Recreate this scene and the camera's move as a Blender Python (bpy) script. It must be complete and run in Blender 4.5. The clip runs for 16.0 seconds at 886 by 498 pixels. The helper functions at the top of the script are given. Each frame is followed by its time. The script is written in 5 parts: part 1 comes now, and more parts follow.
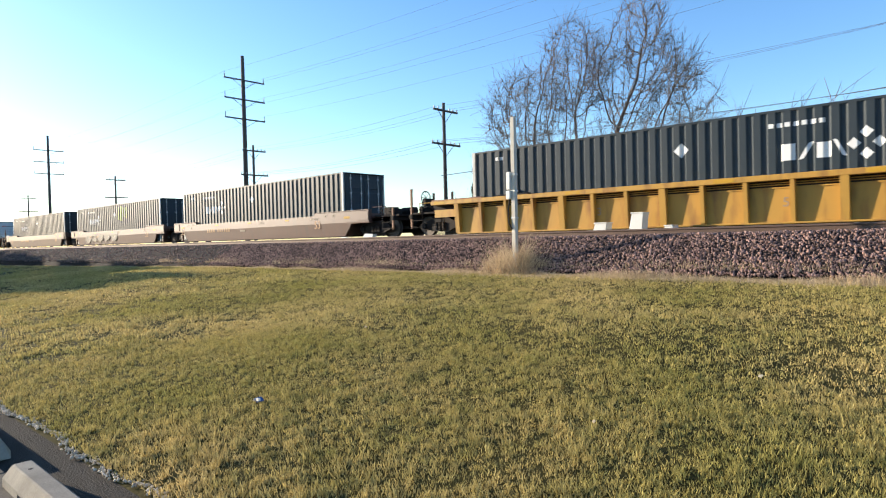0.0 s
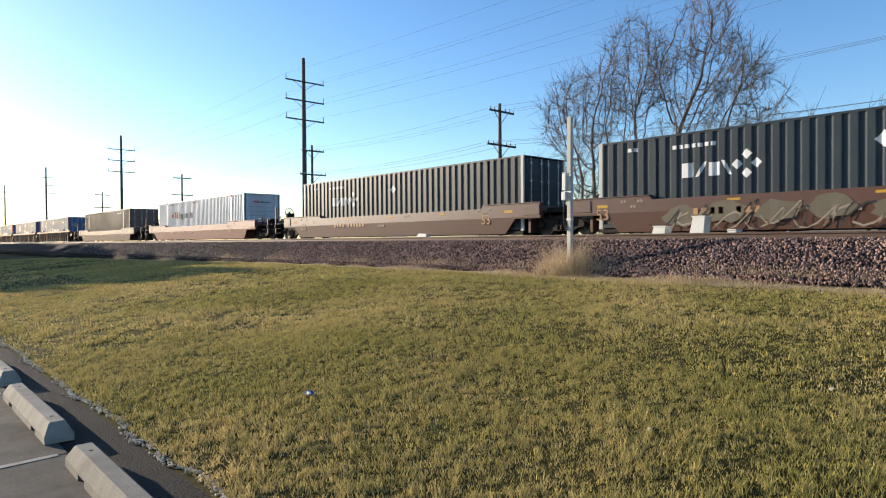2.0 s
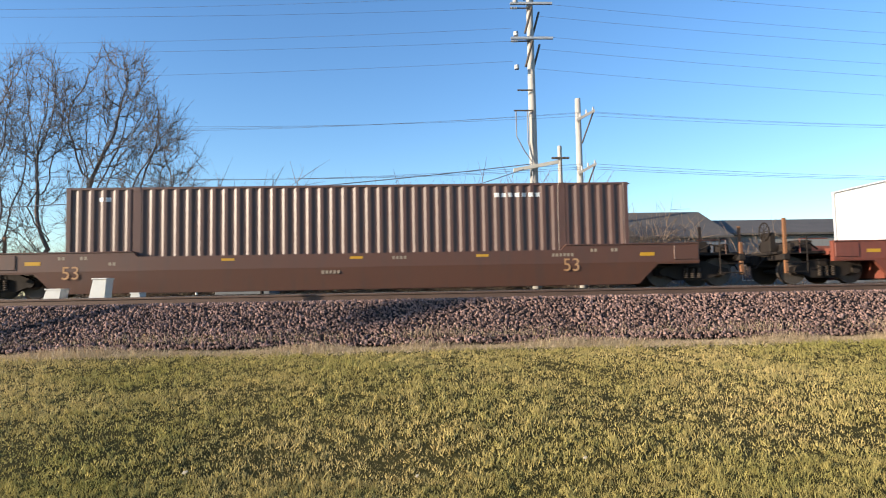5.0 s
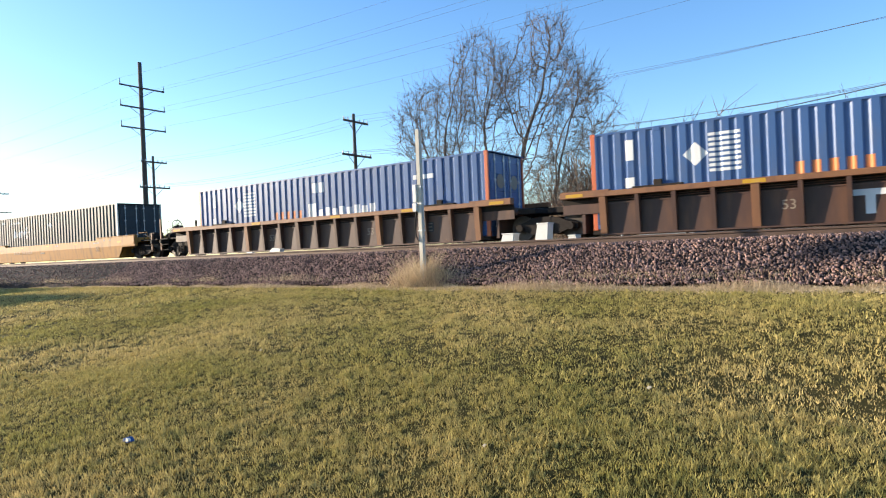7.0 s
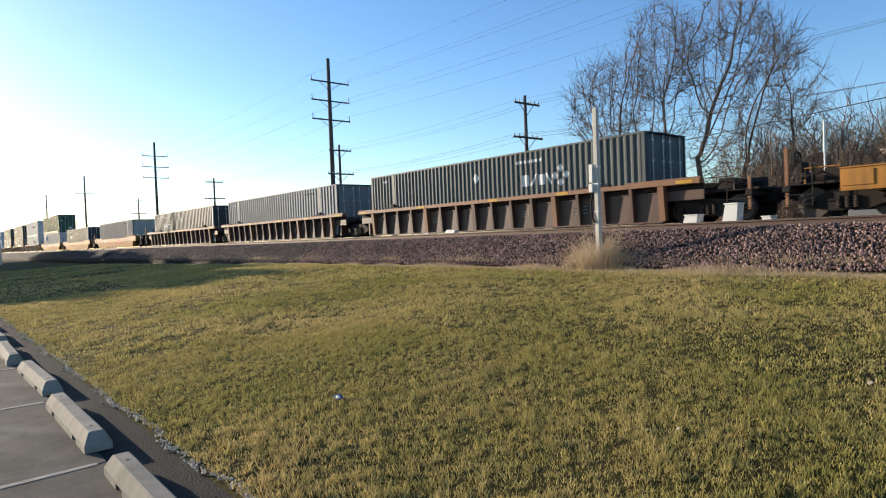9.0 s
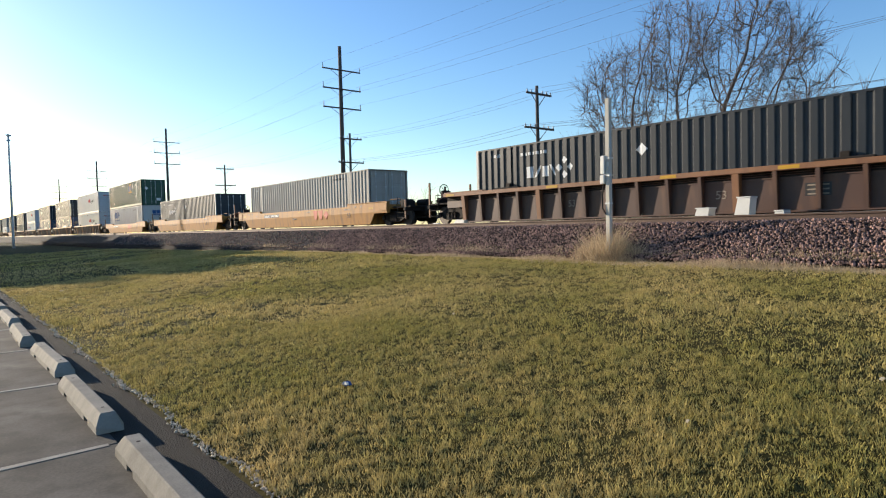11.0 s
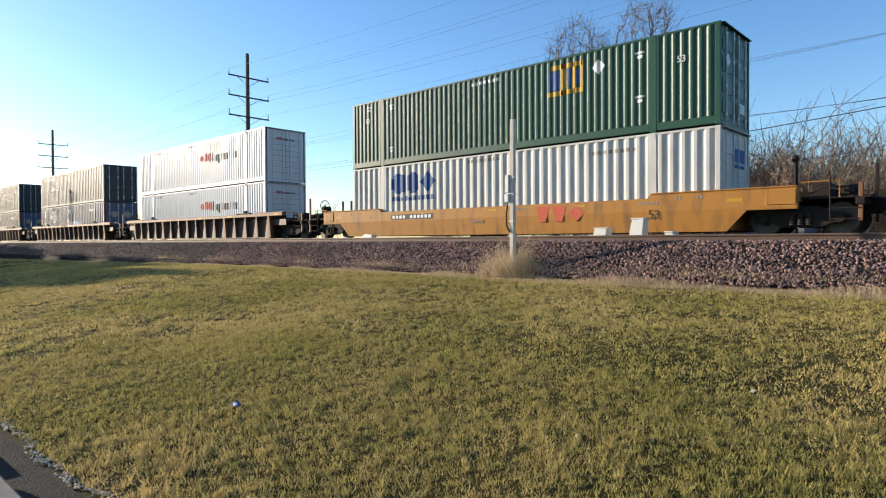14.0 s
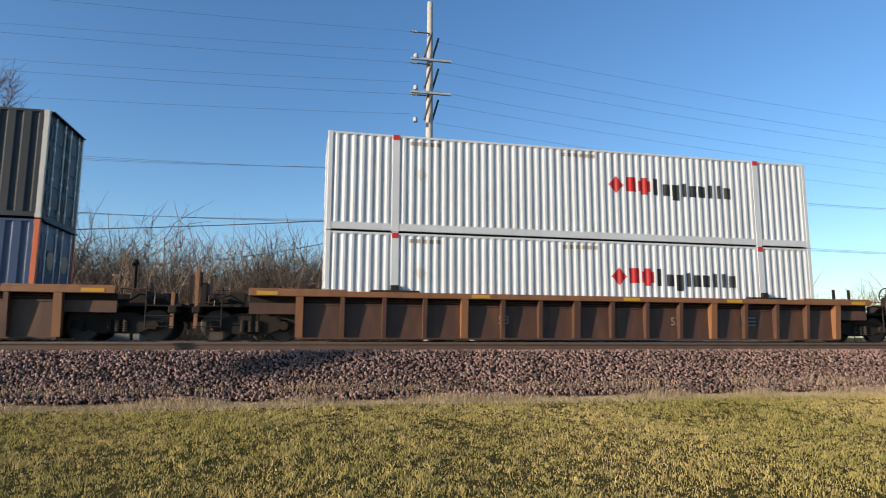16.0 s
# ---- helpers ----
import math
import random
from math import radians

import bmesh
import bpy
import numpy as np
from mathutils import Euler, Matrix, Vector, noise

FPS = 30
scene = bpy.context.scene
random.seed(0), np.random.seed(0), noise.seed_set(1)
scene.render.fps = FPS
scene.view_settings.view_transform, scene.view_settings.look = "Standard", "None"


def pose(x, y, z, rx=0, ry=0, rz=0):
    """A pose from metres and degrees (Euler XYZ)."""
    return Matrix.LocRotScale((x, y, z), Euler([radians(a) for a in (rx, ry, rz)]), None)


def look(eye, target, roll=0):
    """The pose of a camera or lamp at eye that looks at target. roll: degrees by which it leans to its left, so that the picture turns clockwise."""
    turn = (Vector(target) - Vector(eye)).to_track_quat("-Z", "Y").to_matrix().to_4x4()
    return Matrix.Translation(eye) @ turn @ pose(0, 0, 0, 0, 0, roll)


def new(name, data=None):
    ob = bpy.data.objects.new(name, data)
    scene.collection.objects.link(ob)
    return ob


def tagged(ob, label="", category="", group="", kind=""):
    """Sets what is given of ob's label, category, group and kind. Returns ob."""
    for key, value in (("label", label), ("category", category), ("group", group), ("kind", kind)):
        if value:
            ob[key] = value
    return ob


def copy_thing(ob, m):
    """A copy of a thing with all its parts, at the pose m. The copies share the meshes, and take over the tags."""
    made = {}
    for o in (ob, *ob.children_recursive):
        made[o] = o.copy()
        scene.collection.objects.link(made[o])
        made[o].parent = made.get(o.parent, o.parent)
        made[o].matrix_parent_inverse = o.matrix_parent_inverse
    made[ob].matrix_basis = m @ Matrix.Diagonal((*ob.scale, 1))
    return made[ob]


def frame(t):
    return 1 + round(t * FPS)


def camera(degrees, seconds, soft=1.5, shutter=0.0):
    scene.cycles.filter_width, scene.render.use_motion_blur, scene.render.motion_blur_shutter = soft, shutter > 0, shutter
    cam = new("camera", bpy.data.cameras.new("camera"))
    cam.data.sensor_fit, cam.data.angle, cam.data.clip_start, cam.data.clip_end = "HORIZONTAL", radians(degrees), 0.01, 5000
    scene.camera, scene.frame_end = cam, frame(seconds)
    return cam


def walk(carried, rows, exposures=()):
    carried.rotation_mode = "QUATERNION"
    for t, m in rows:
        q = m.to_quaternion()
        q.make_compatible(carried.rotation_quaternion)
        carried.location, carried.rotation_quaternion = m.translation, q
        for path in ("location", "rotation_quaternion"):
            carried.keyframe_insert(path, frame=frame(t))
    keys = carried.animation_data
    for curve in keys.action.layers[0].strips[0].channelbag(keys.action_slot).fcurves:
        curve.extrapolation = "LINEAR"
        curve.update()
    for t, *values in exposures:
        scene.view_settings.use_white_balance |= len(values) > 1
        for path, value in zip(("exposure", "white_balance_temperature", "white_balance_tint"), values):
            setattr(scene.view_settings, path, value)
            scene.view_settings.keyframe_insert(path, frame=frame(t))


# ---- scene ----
cam = camera(70.86, 16.0, soft=1.1, shutter=0.05)

# seconds, eye, (yaw, pitch, lean) in degrees
PATH = [
    (0, (-0.013, -0.109, -0.035), (-42.14, -0.99, -1.45)),
    (0.5, (-0.028, -0.059, -0.063), (-45.62, -0.73, -0.6)),
    (1, (-0.033, -0.055, -0.062), (-45.49, -0.77, -0.5)),
    (1.5, (-0.042, -0.05, -0.065), (-45.94, -0.77, -0.56)),
    (2, (-0.047, -0.052, -0.067), (-47.07, -0.78, -0.41)),
    (2.5, (-0.038, -0.041, -0.062), (-46.09, -1.0, -0.49)),
    (3, (0.136, 0.064, 0.294), (-29.08, -1.22, 0.72)),
    (3.3, (0.099, 0.218, 0.24), (-17.16, 0.96, 1.82)),
    (3.5, (0.138, 0.377, 0.18), (-12.06, 2.53, 0.83)),
    (3.7, (0.207, 0.435, 0.184), (-7.42, 3.03, 1.15)),
    (4.7, (0.3, 0.45, 0.17), (4.5, 3.6, -0.6)),
    (5.8, (0.265, 0.271, 0.111), (-12.47, 1.84, -3.09)),
    (6, (0.234, 0.279, 0.082), (-16.52, 0.85, -2.95)),
    (6.5, (0.104, 0.203, 0.058), (-27.91, -0.01, -2.64)),
    (7, (0.05, 0.182, 0.029), (-34.47, -0.3, -2.53)),
    (7.5, (-0.007, 0.163, 0.007), (-37.1, -0.23, -0.4)),
    (8, (0.008, -0.006, 0.003), (-46.45, -0.53, -1.52)),
    (8.5, (0.008, -0.011, 0.001), (-49.07, -0.99, -1.64)),
    (9, (-0.002, -0.004, -0.001), (-49.86, -1.24, -2.28)),
    (9.5, (-0.021, -0.005, -0.005), (-50.68, -1.83, -1.58)),
    (12, (-0.019, -0.008, -0.015), (-50.62, -2.32, -1.17)),
    (12.5, (-0.025, -0.007, -0.014), (-50.53, -2.31, -0.69)),
    (13, (-0.022, 0.003, -0.012), (-49.96, -2.21, -1.35)),
    (13.5, (-0.022, -0.002, -0.01), (-50.1, -1.9, -1.36)),
    (14, (-0.005, 0.108, -0.017), (-42.41, -0.85, -0.33)),
    (14.5, (0.082, 0.363, 0.131), (-22.18, 2.5, 1.96)),
    (15, (0.133, 0.482, 0.297), (-8.72, 6.99, 1.4)),
    (15.5, (0.27, 0.733, 0.208), (2.09, 7.7, -0.96)),
    (16, (0.367, 0.701, 0.232), (12.46, 7.93, 0.21)),
]


def aim(eye, turn):
    yaw, pitch, lean = turn
    a, b = radians(yaw), radians(pitch)
    ahead = Vector((math.sin(a) * math.cos(b), math.cos(a) * math.cos(b), math.sin(b)))
    return look(eye, Vector(eye) + ahead, lean)


EXPOSURES = [(0, 1.2), (0.5, 0.97), (1.5, 0.87), (2.5, 0.86), (3, 0.9), (3.5, 0.96), (6, 0.98), (6.5, 1.18), (7, 1.22), (7.5, 1.07), (8, 0.98), (9, 0.80), (12.5, 0.73), (14, 0.86), (15, 0.82), (15.5, 0.72), (16, 0.54)]
walk(cam, [(t, aim(e, a)) for t, e, a in PATH], EXPOSURES)

# ---- sky and sun ----
SUN_AZ, SUN_EL = -109.0, 13.5      # degrees, clockwise from +y; above the horizon
world = bpy.data.worlds.new("sky")
scene.world = world
world.use_nodes = True
wn = world.node_tree
sky = wn.nodes.new("ShaderNodeTexSky")
sky.sky_type = "NISHITA"
sky.sun_disc = False
sky.sun_elevation = radians(SUN_EL)
sky.sun_rotation = radians(SUN_AZ)
sky.air_density, sky.dust_density, sky.ozone_density = 1.0, 0.45, 3.0
wn.nodes["Background"].inputs["Strength"].default_value = 0.142
vivid = wn.nodes.new("ShaderNodeHueSaturation")
vivid.inputs["Saturation"].default_value = 1.14
vivid.inputs["Hue"].default_value = 0.505
wn.links.new(sky.outputs["Color"], vivid.inputs["Color"])
wn.links.new(vivid.outputs["Color"], wn.nodes["Background"].inputs["Color"])
sun = new("sun", bpy.data.lights.new("sun", "SUN"))
sun.data.energy, sun.data.angle, sun.data.color = 5.0, radians(0.53), (1.0, 0.86, 0.68)
sun.matrix_world = look((0, 0, 0), (-math.sin(radians(SUN_AZ)) * math.cos(radians(SUN_EL)), -math.cos(radians(SUN_AZ)) * math.cos(radians(SUN_EL)), -math.sin(radians(SUN_EL))))

# ---- materials ----
def material(name, base, other=None, rough=0.7, metal=0.0, grain=8.0, patch=0.7, amount=0.5, bump=0.15, stretch=(1, 1, 1), dirt=None, dirt_amount=0.0, island=0.0, per_object=0.0, gloss=0.5, thin=0.0):
    """Two colours mixed by coarse and fine noise, with optional dirt streaks, relief and per-piece brightness."""
    m = bpy.data.materials.new(name)
    m.use_nodes = True
    nt = m.node_tree
    b = nt.nodes["Principled BSDF"]
    b.inputs["Metallic"].default_value = metal
    b.inputs["Specular IOR Level"].default_value = gloss
    tc = nt.nodes.new("ShaderNodeTexCoord")
    mp = nt.nodes.new("ShaderNodeMapping")
    mp.inputs["Scale"].default_value = stretch
    nt.links.new(tc.outputs["Object"], mp.inputs["Vector"])

    def noise_node(scale, detail):
        n = nt.nodes.new("ShaderNodeTexNoise")
        n.inputs["Scale"].default_value, n.inputs["Detail"].default_value = scale, detail
        nt.links.new(mp.outputs["Vector"], n.inputs["Vector"])
        return n

    def ramp(src, lo, hi):
        r = nt.nodes.new("ShaderNodeMapRange")
        r.inputs["From Min"].default_value, r.inputs["From Max"].default_value = lo, hi
        nt.links.new(src, r.inputs["Value"])
        return r.outputs["Result"]

    def mix(fac, a, c, mode="MIX"):
        x = nt.nodes.new("ShaderNodeMix")
        x.data_type, x.blend_type = "RGBA", mode
        for sock, v in ((x.inputs[0], fac), (x.inputs[6], a), (x.inputs[7], c)):
            if isinstance(v, (int, float)):
                sock.default_value = v
            elif isinstance(v, tuple):
                sock.default_value = (*v, 1)
            else:
                nt.links.new(v, sock)
        return x.outputs[2]

    other = other or tuple(c * 0.7 for c in base)
    coarse, fine = noise_node(patch, 3), noise_node(grain, 5)
    both = nt.nodes.new("ShaderNodeMath")
    both.operation = "MULTIPLY_ADD"
    nt.links.new(fine.outputs["Fac"], both.inputs[0])
    both.inputs[1].default_value = 0.55
    nt.links.new(ramp(coarse.outputs["Fac"], 0.3, 0.75), both.inputs[2])
    sc = nt.nodes.new("ShaderNodeMath")
    sc.operation, sc.use_clamp = "MULTIPLY", True
    nt.links.new(both.outputs[0], sc.inputs[0])
    sc.inputs[1].default_value = amount
    col = mix(sc.outputs[0], base, other)
    if dirt:
        dn = nt.nodes.new("ShaderNodeTexNoise")
        dn.inputs["Scale"].default_value, dn.inputs["Detail"].default_value = 1.6, 6
        dm = nt.nodes.new("ShaderNodeMapping")
        dm.inputs["Scale"].default_value = (2.2, 2.2, 0.5)
        nt.links.new(tc.outputs["Object"], dm.inputs["Vector"])
        nt.links.new(dm.outputs["Vector"], dn.inputs["Vector"])
        k = nt.nodes.new("ShaderNodeMath")
        k.operation, k.use_clamp = "MULTIPLY", True
        nt.links.new(ramp(dn.outputs["Fac"], 0.48, 0.75), k.inputs[0])
        k.inputs[1].default_value = dirt_amount
        col = mix(k.outputs[0], col, dirt)
    if island or per_object:
        src = nt.nodes.new("ShaderNodeNewGeometry").outputs["Random Per Island"] if island else nt.nodes.new("ShaderNodeObjectInfo").outputs["Random"]
        r = nt.nodes.new("ShaderNodeMapRange")
        w = island or per_object
        r.inputs["To Min"].default_value, r.inputs["To Max"].default_value = 1 - w, 1 + w
        nt.links.new(src, r.inputs["Value"])
        col = mix(1.0, col, r.outputs["Result"], "MULTIPLY")
    nt.links.new(col, b.inputs["Base Color"])
    rr = nt.nodes.new("ShaderNodeMapRange")
    rr.inputs["To Min"].default_value, rr.inputs["To Max"].default_value = max(0.05, rough - 0.12), min(1, rough + 0.12)
    nt.links.new(fine.outputs["Fac"], rr.inputs["Value"])
    nt.links.new(rr.outputs["Result"], b.inputs["Roughness"])
    if bump:
        bp = nt.nodes.new("ShaderNodeBump")
        bp.inputs["Strength"].default_value, bp.inputs["Distance"].default_value = bump, 0.02
        nt.links.new(fine.outputs["Fac"], bp.inputs["Height"])
        nt.links.new(bp.outputs["Normal"], b.inputs["Normal"])
    if thin:
        tr = nt.nodes.new("ShaderNodeBsdfTranslucent")
        ms = nt.nodes.new("ShaderNodeMixShader")
        ms.inputs[0].default_value = thin
        nt.links.new(col, tr.inputs["Color"])
        nt.links.new(b.outputs[0], ms.inputs[1])
        nt.links.new(tr.outputs[0], ms.inputs[2])
        nt.links.new(ms.outputs[0], nt.nodes["Material Output"].inputs["Surface"])
    return m


def coat(name, base, dirt=(0.09, 0.065, 0.045), dirt_amount=0.5, rough=0.45, other=None, gloss=0.5):
    return material(name, base, other or tuple(c * 0.8 for c in base), rough, 0, 30, 0.5, 0.5, 0.04, dirt=dirt, dirt_amount=dirt_amount, gloss=gloss)


# Soil painted darker so that gaps between the blades look shaded.
GRASS_SOIL = material("shade-darkened lawn soil", (0.034, 0.031, 0.008), (0.075, 0.06, 0.02), 0.95, 0, 14, 0.35, 0.75, 0.8, gloss=0.05)
FIELD = GRASS_SOIL
DRY = material("dry grass", (0.60, 0.475, 0.31), (0.42, 0.315, 0.195), 0.9, 0, 20, 1.5, 0.7, 0, island=0.35, gloss=0.1, thin=0.4)
STONE = material("ballast stone", (0.29, 0.183, 0.15), (0.10, 0.066, 0.056), 0.85, 0, 25, 1.2, 0.6, 0.3, island=0.65, gloss=0.15)
# Bed colour lowered to stand for the black shadows between the stones.
BED = material("shade-darkened ballast bed", (0.036, 0.027, 0.025), (0.016, 0.013, 0.012), 0.95, 0, 22, 2.5, 0.8, 1.0, gloss=0.1)
STEEL = material("rail steel", (0.13, 0.082, 0.06), (0.08, 0.052, 0.04), 0.65, 0.2, 30, 2, 0.6, 0.2, gloss=0.3)
POLISHED = material("worn rail head", (0.55, 0.52, 0.5), (0.4, 0.37, 0.35), 0.3, 1.0, 30, 2, 0.4, 0.02)
TIE = material("tie timber", (0.09, 0.07, 0.055), (0.05, 0.04, 0.035), 0.9, 0, 20, 2, 0.6, 0.5, per_object=0.3)
ASPHALT = material("old asphalt", (0.052, 0.045, 0.036), (0.027, 0.024, 0.020), 0.95, 0, 70, 0.8, 0.7, 0.9, gloss=0.12)
CONCRETE = material("lot concrete", (0.205, 0.18, 0.145), (0.075, 0.065, 0.053), 0.92, 0, 45, 1.3, 1.0, 0.08, dirt=(0.045, 0.04, 0.034), dirt_amount=0.85, per_object=0.08, gloss=0.12)
STOP = material("kerb concrete", (0.30, 0.275, 0.225), (0.16, 0.145, 0.12), 0.88, 0, 55, 2.5, 0.75, 0.2, dirt=(0.09, 0.08, 0.065), dirt_amount=0.6, per_object=0.1, gloss=0.25)
CHIP = material("pale chips", (0.66, 0.57, 0.43), (0.30, 0.25, 0.18), 0.9, 0, 30, 3, 0.6, 0.2, island=0.4, gloss=0.1)
FILLER = material("joint filler", (0.42, 0.38, 0.31), (0.22, 0.195, 0.16), 0.9, 0, 20, 3, 0.7, 0.2, gloss=0.2)
BARK = material("tree bark", (0.22, 0.17, 0.138), (0.115, 0.088, 0.073), 0.9, 0, 12, 1.5, 0.6, 0.5, gloss=0.2)
TWIG = material("scrub twigs", (0.29, 0.205, 0.14), (0.15, 0.105, 0.075), 0.9, 0, 6, 0.15, 0.7, 0, island=0.5, gloss=0.2)
NEEDLE = material("evergreen needles", (0.045, 0.065, 0.03), (0.03, 0.04, 0.02), 0.9, 0, 8, 1, 0.6, 0, island=0.4, gloss=0.2)
POLE_WOOD = material("weathered pole", (0.46, 0.43, 0.39), (0.33, 0.305, 0.27), 0.85, 0, 10, 1, 0.6, 0.4, stretch=(4, 4, 0.4))
DARK_WOOD = material("creosoted pole", (0.10, 0.08, 0.065), (0.06, 0.05, 0.045), 0.9, 0, 10, 1, 0.6, 0.4, stretch=(4, 4, 0.4))
GALV = material("galvanised metal", (0.55, 0.55, 0.54), (0.42, 0.42, 0.41), 0.5, 0.5, 25, 2, 0.5, 0.05)
WIRE = material("wire", (0.16, 0.17, 0.19), None, 0.6, 0.2, 5, 1, 0.3, 0)
PORCELAIN = material("insulator", (0.45, 0.44, 0.43), None, 0.3, 0, 5, 1, 0.3, 0)
CREAM = material("post paint", (0.56, 0.53, 0.46), (0.36, 0.325, 0.27), 0.7, 0, 14, 1.5, 0.6, 0.1, gloss=0.25)
BOXWHITE = material("white lid", (0.74, 0.72, 0.66), (0.55, 0.52, 0.46), 0.6, 0, 14, 2, 0.5, 0.05)
# Grime, darkened further to paint in the shade beneath cars and chords.
UNDER = material("grimy and shade-dark steel", (0.016, 0.013, 0.011), (0.032, 0.023, 0.018), 0.8, 0, 12, 1, 0.6, 0.2, gloss=0.2)
WHEEL = material("wheel steel", (0.10, 0.08, 0.065), (0.05, 0.04, 0.035), 0.6, 0.5, 12, 2, 0.5, 0.1)
SPRING = material("greased spring", (0.09, 0.07, 0.055), None, 0.6, 0.4, 12, 2, 0.4, 0)
RUST = (0.13, 0.055, 0.03)
CAR_YELLOW = coat("car yellow", (0.41, 0.185, 0.036), (0.16, 0.085, 0.035), 0.85, 0.6, gloss=0.25)
CAR_MUSTARD = coat("car mustard", (0.45, 0.25, 0.048), (0.20, 0.09, 0.03), 0.9, 0.55, gloss=0.3)
CAR_BROWN = coat("car oxide brown", (0.098, 0.042, 0.026), (0.06, 0.036, 0.028), 0.6, 0.44, gloss=0.55)
CAR_RED = coat("car red oxide", (0.19, 0.056, 0.036), (0.09, 0.04, 0.03), 0.6, 0.48, gloss=0.45)
CAR_RUST = coat("car rusty brown", (0.075, 0.036, 0.024), (0.16, 0.075, 0.034), 0.5, 0.55, gloss=0.45)
CHORD_RUST = coat("rusty yellow chord", (0.22, 0.095, 0.038), (0.12, 0.05, 0.025), 0.7, 0.65)
SLATE = coat("slate container", (0.027, 0.038, 0.046), (0.055, 0.06, 0.063), 0.3, 0.5, gloss=0.28)
ASH = coat("ash green container", (0.072, 0.084, 0.084), (0.05, 0.052, 0.05), 0.4, 0.55, gloss=0.3)
CHARCOAL = coat("charcoal container", (0.011, 0.015, 0.020), (0.035, 0.037, 0.04), 0.3, 0.48, gloss=0.4)
POST_GREY = coat("pale corner steel", (0.50, 0.49, 0.45), (0.25, 0.2, 0.15), 0.4, 0.5)
WHITE = coat("white container", (0.57, 0.585, 0.60), (0.36, 0.36, 0.33), 0.25, 0.4, gloss=0.4)
OFFWHITE = coat("dingy white container", (0.55, 0.54, 0.50), (0.30, 0.25, 0.2), 0.45, 0.55, gloss=0.25)
BEIGE = coat("beige container", (0.40, 0.38, 0.335), (0.25, 0.21, 0.16), 0.45, 0.65, gloss=0.15)
GREY = coat("grey container", (0.21, 0.215, 0.215), (0.12, 0.105, 0.09), 0.45, 0.6, gloss=0.2)
GREEN = coat("green container", (0.011, 0.066, 0.036), (0.02, 0.045, 0.03), 0.3, 0.40, gloss=0.4)
BLUE = coat("blue container", (0.045, 0.105, 0.255), (0.09, 0.11, 0.16), 0.45, 0.4)
NAVY = coat("navy container", (0.02, 0.045, 0.11), (0.05, 0.06, 0.09), 0.35, 0.4)
MAROON = coat("maroon container", (0.10, 0.05, 0.038), (0.07, 0.05, 0.04), 0.4, 0.45)
ORANGE = coat("orange steel", (0.55, 0.13, 0.045), (0.3, 0.1, 0.05), 0.4, 0.45)
INK = {n: coat("lettering " + n, c, (0.3, 0.28, 0.25), 0.15, 0.6, gloss=0.25) for n, c in dict(white=(0.72, 0.72, 0.70), red=(0.50, 0.03, 0.03), black=(0.03, 0.03, 0.03), blue=(0.03, 0.09, 0.24), yellow=(0.50, 0.28, 0.025), orange=(0.62, 0.22, 0.08), faded=(0.29, 0.235, 0.175), pink=(0.50, 0.085, 0.04), sage=(0.135, 0.115, 0.08), tan=(0.42, 0.235, 0.11), lime=(0.3, 0.38, 0.08)).items()}


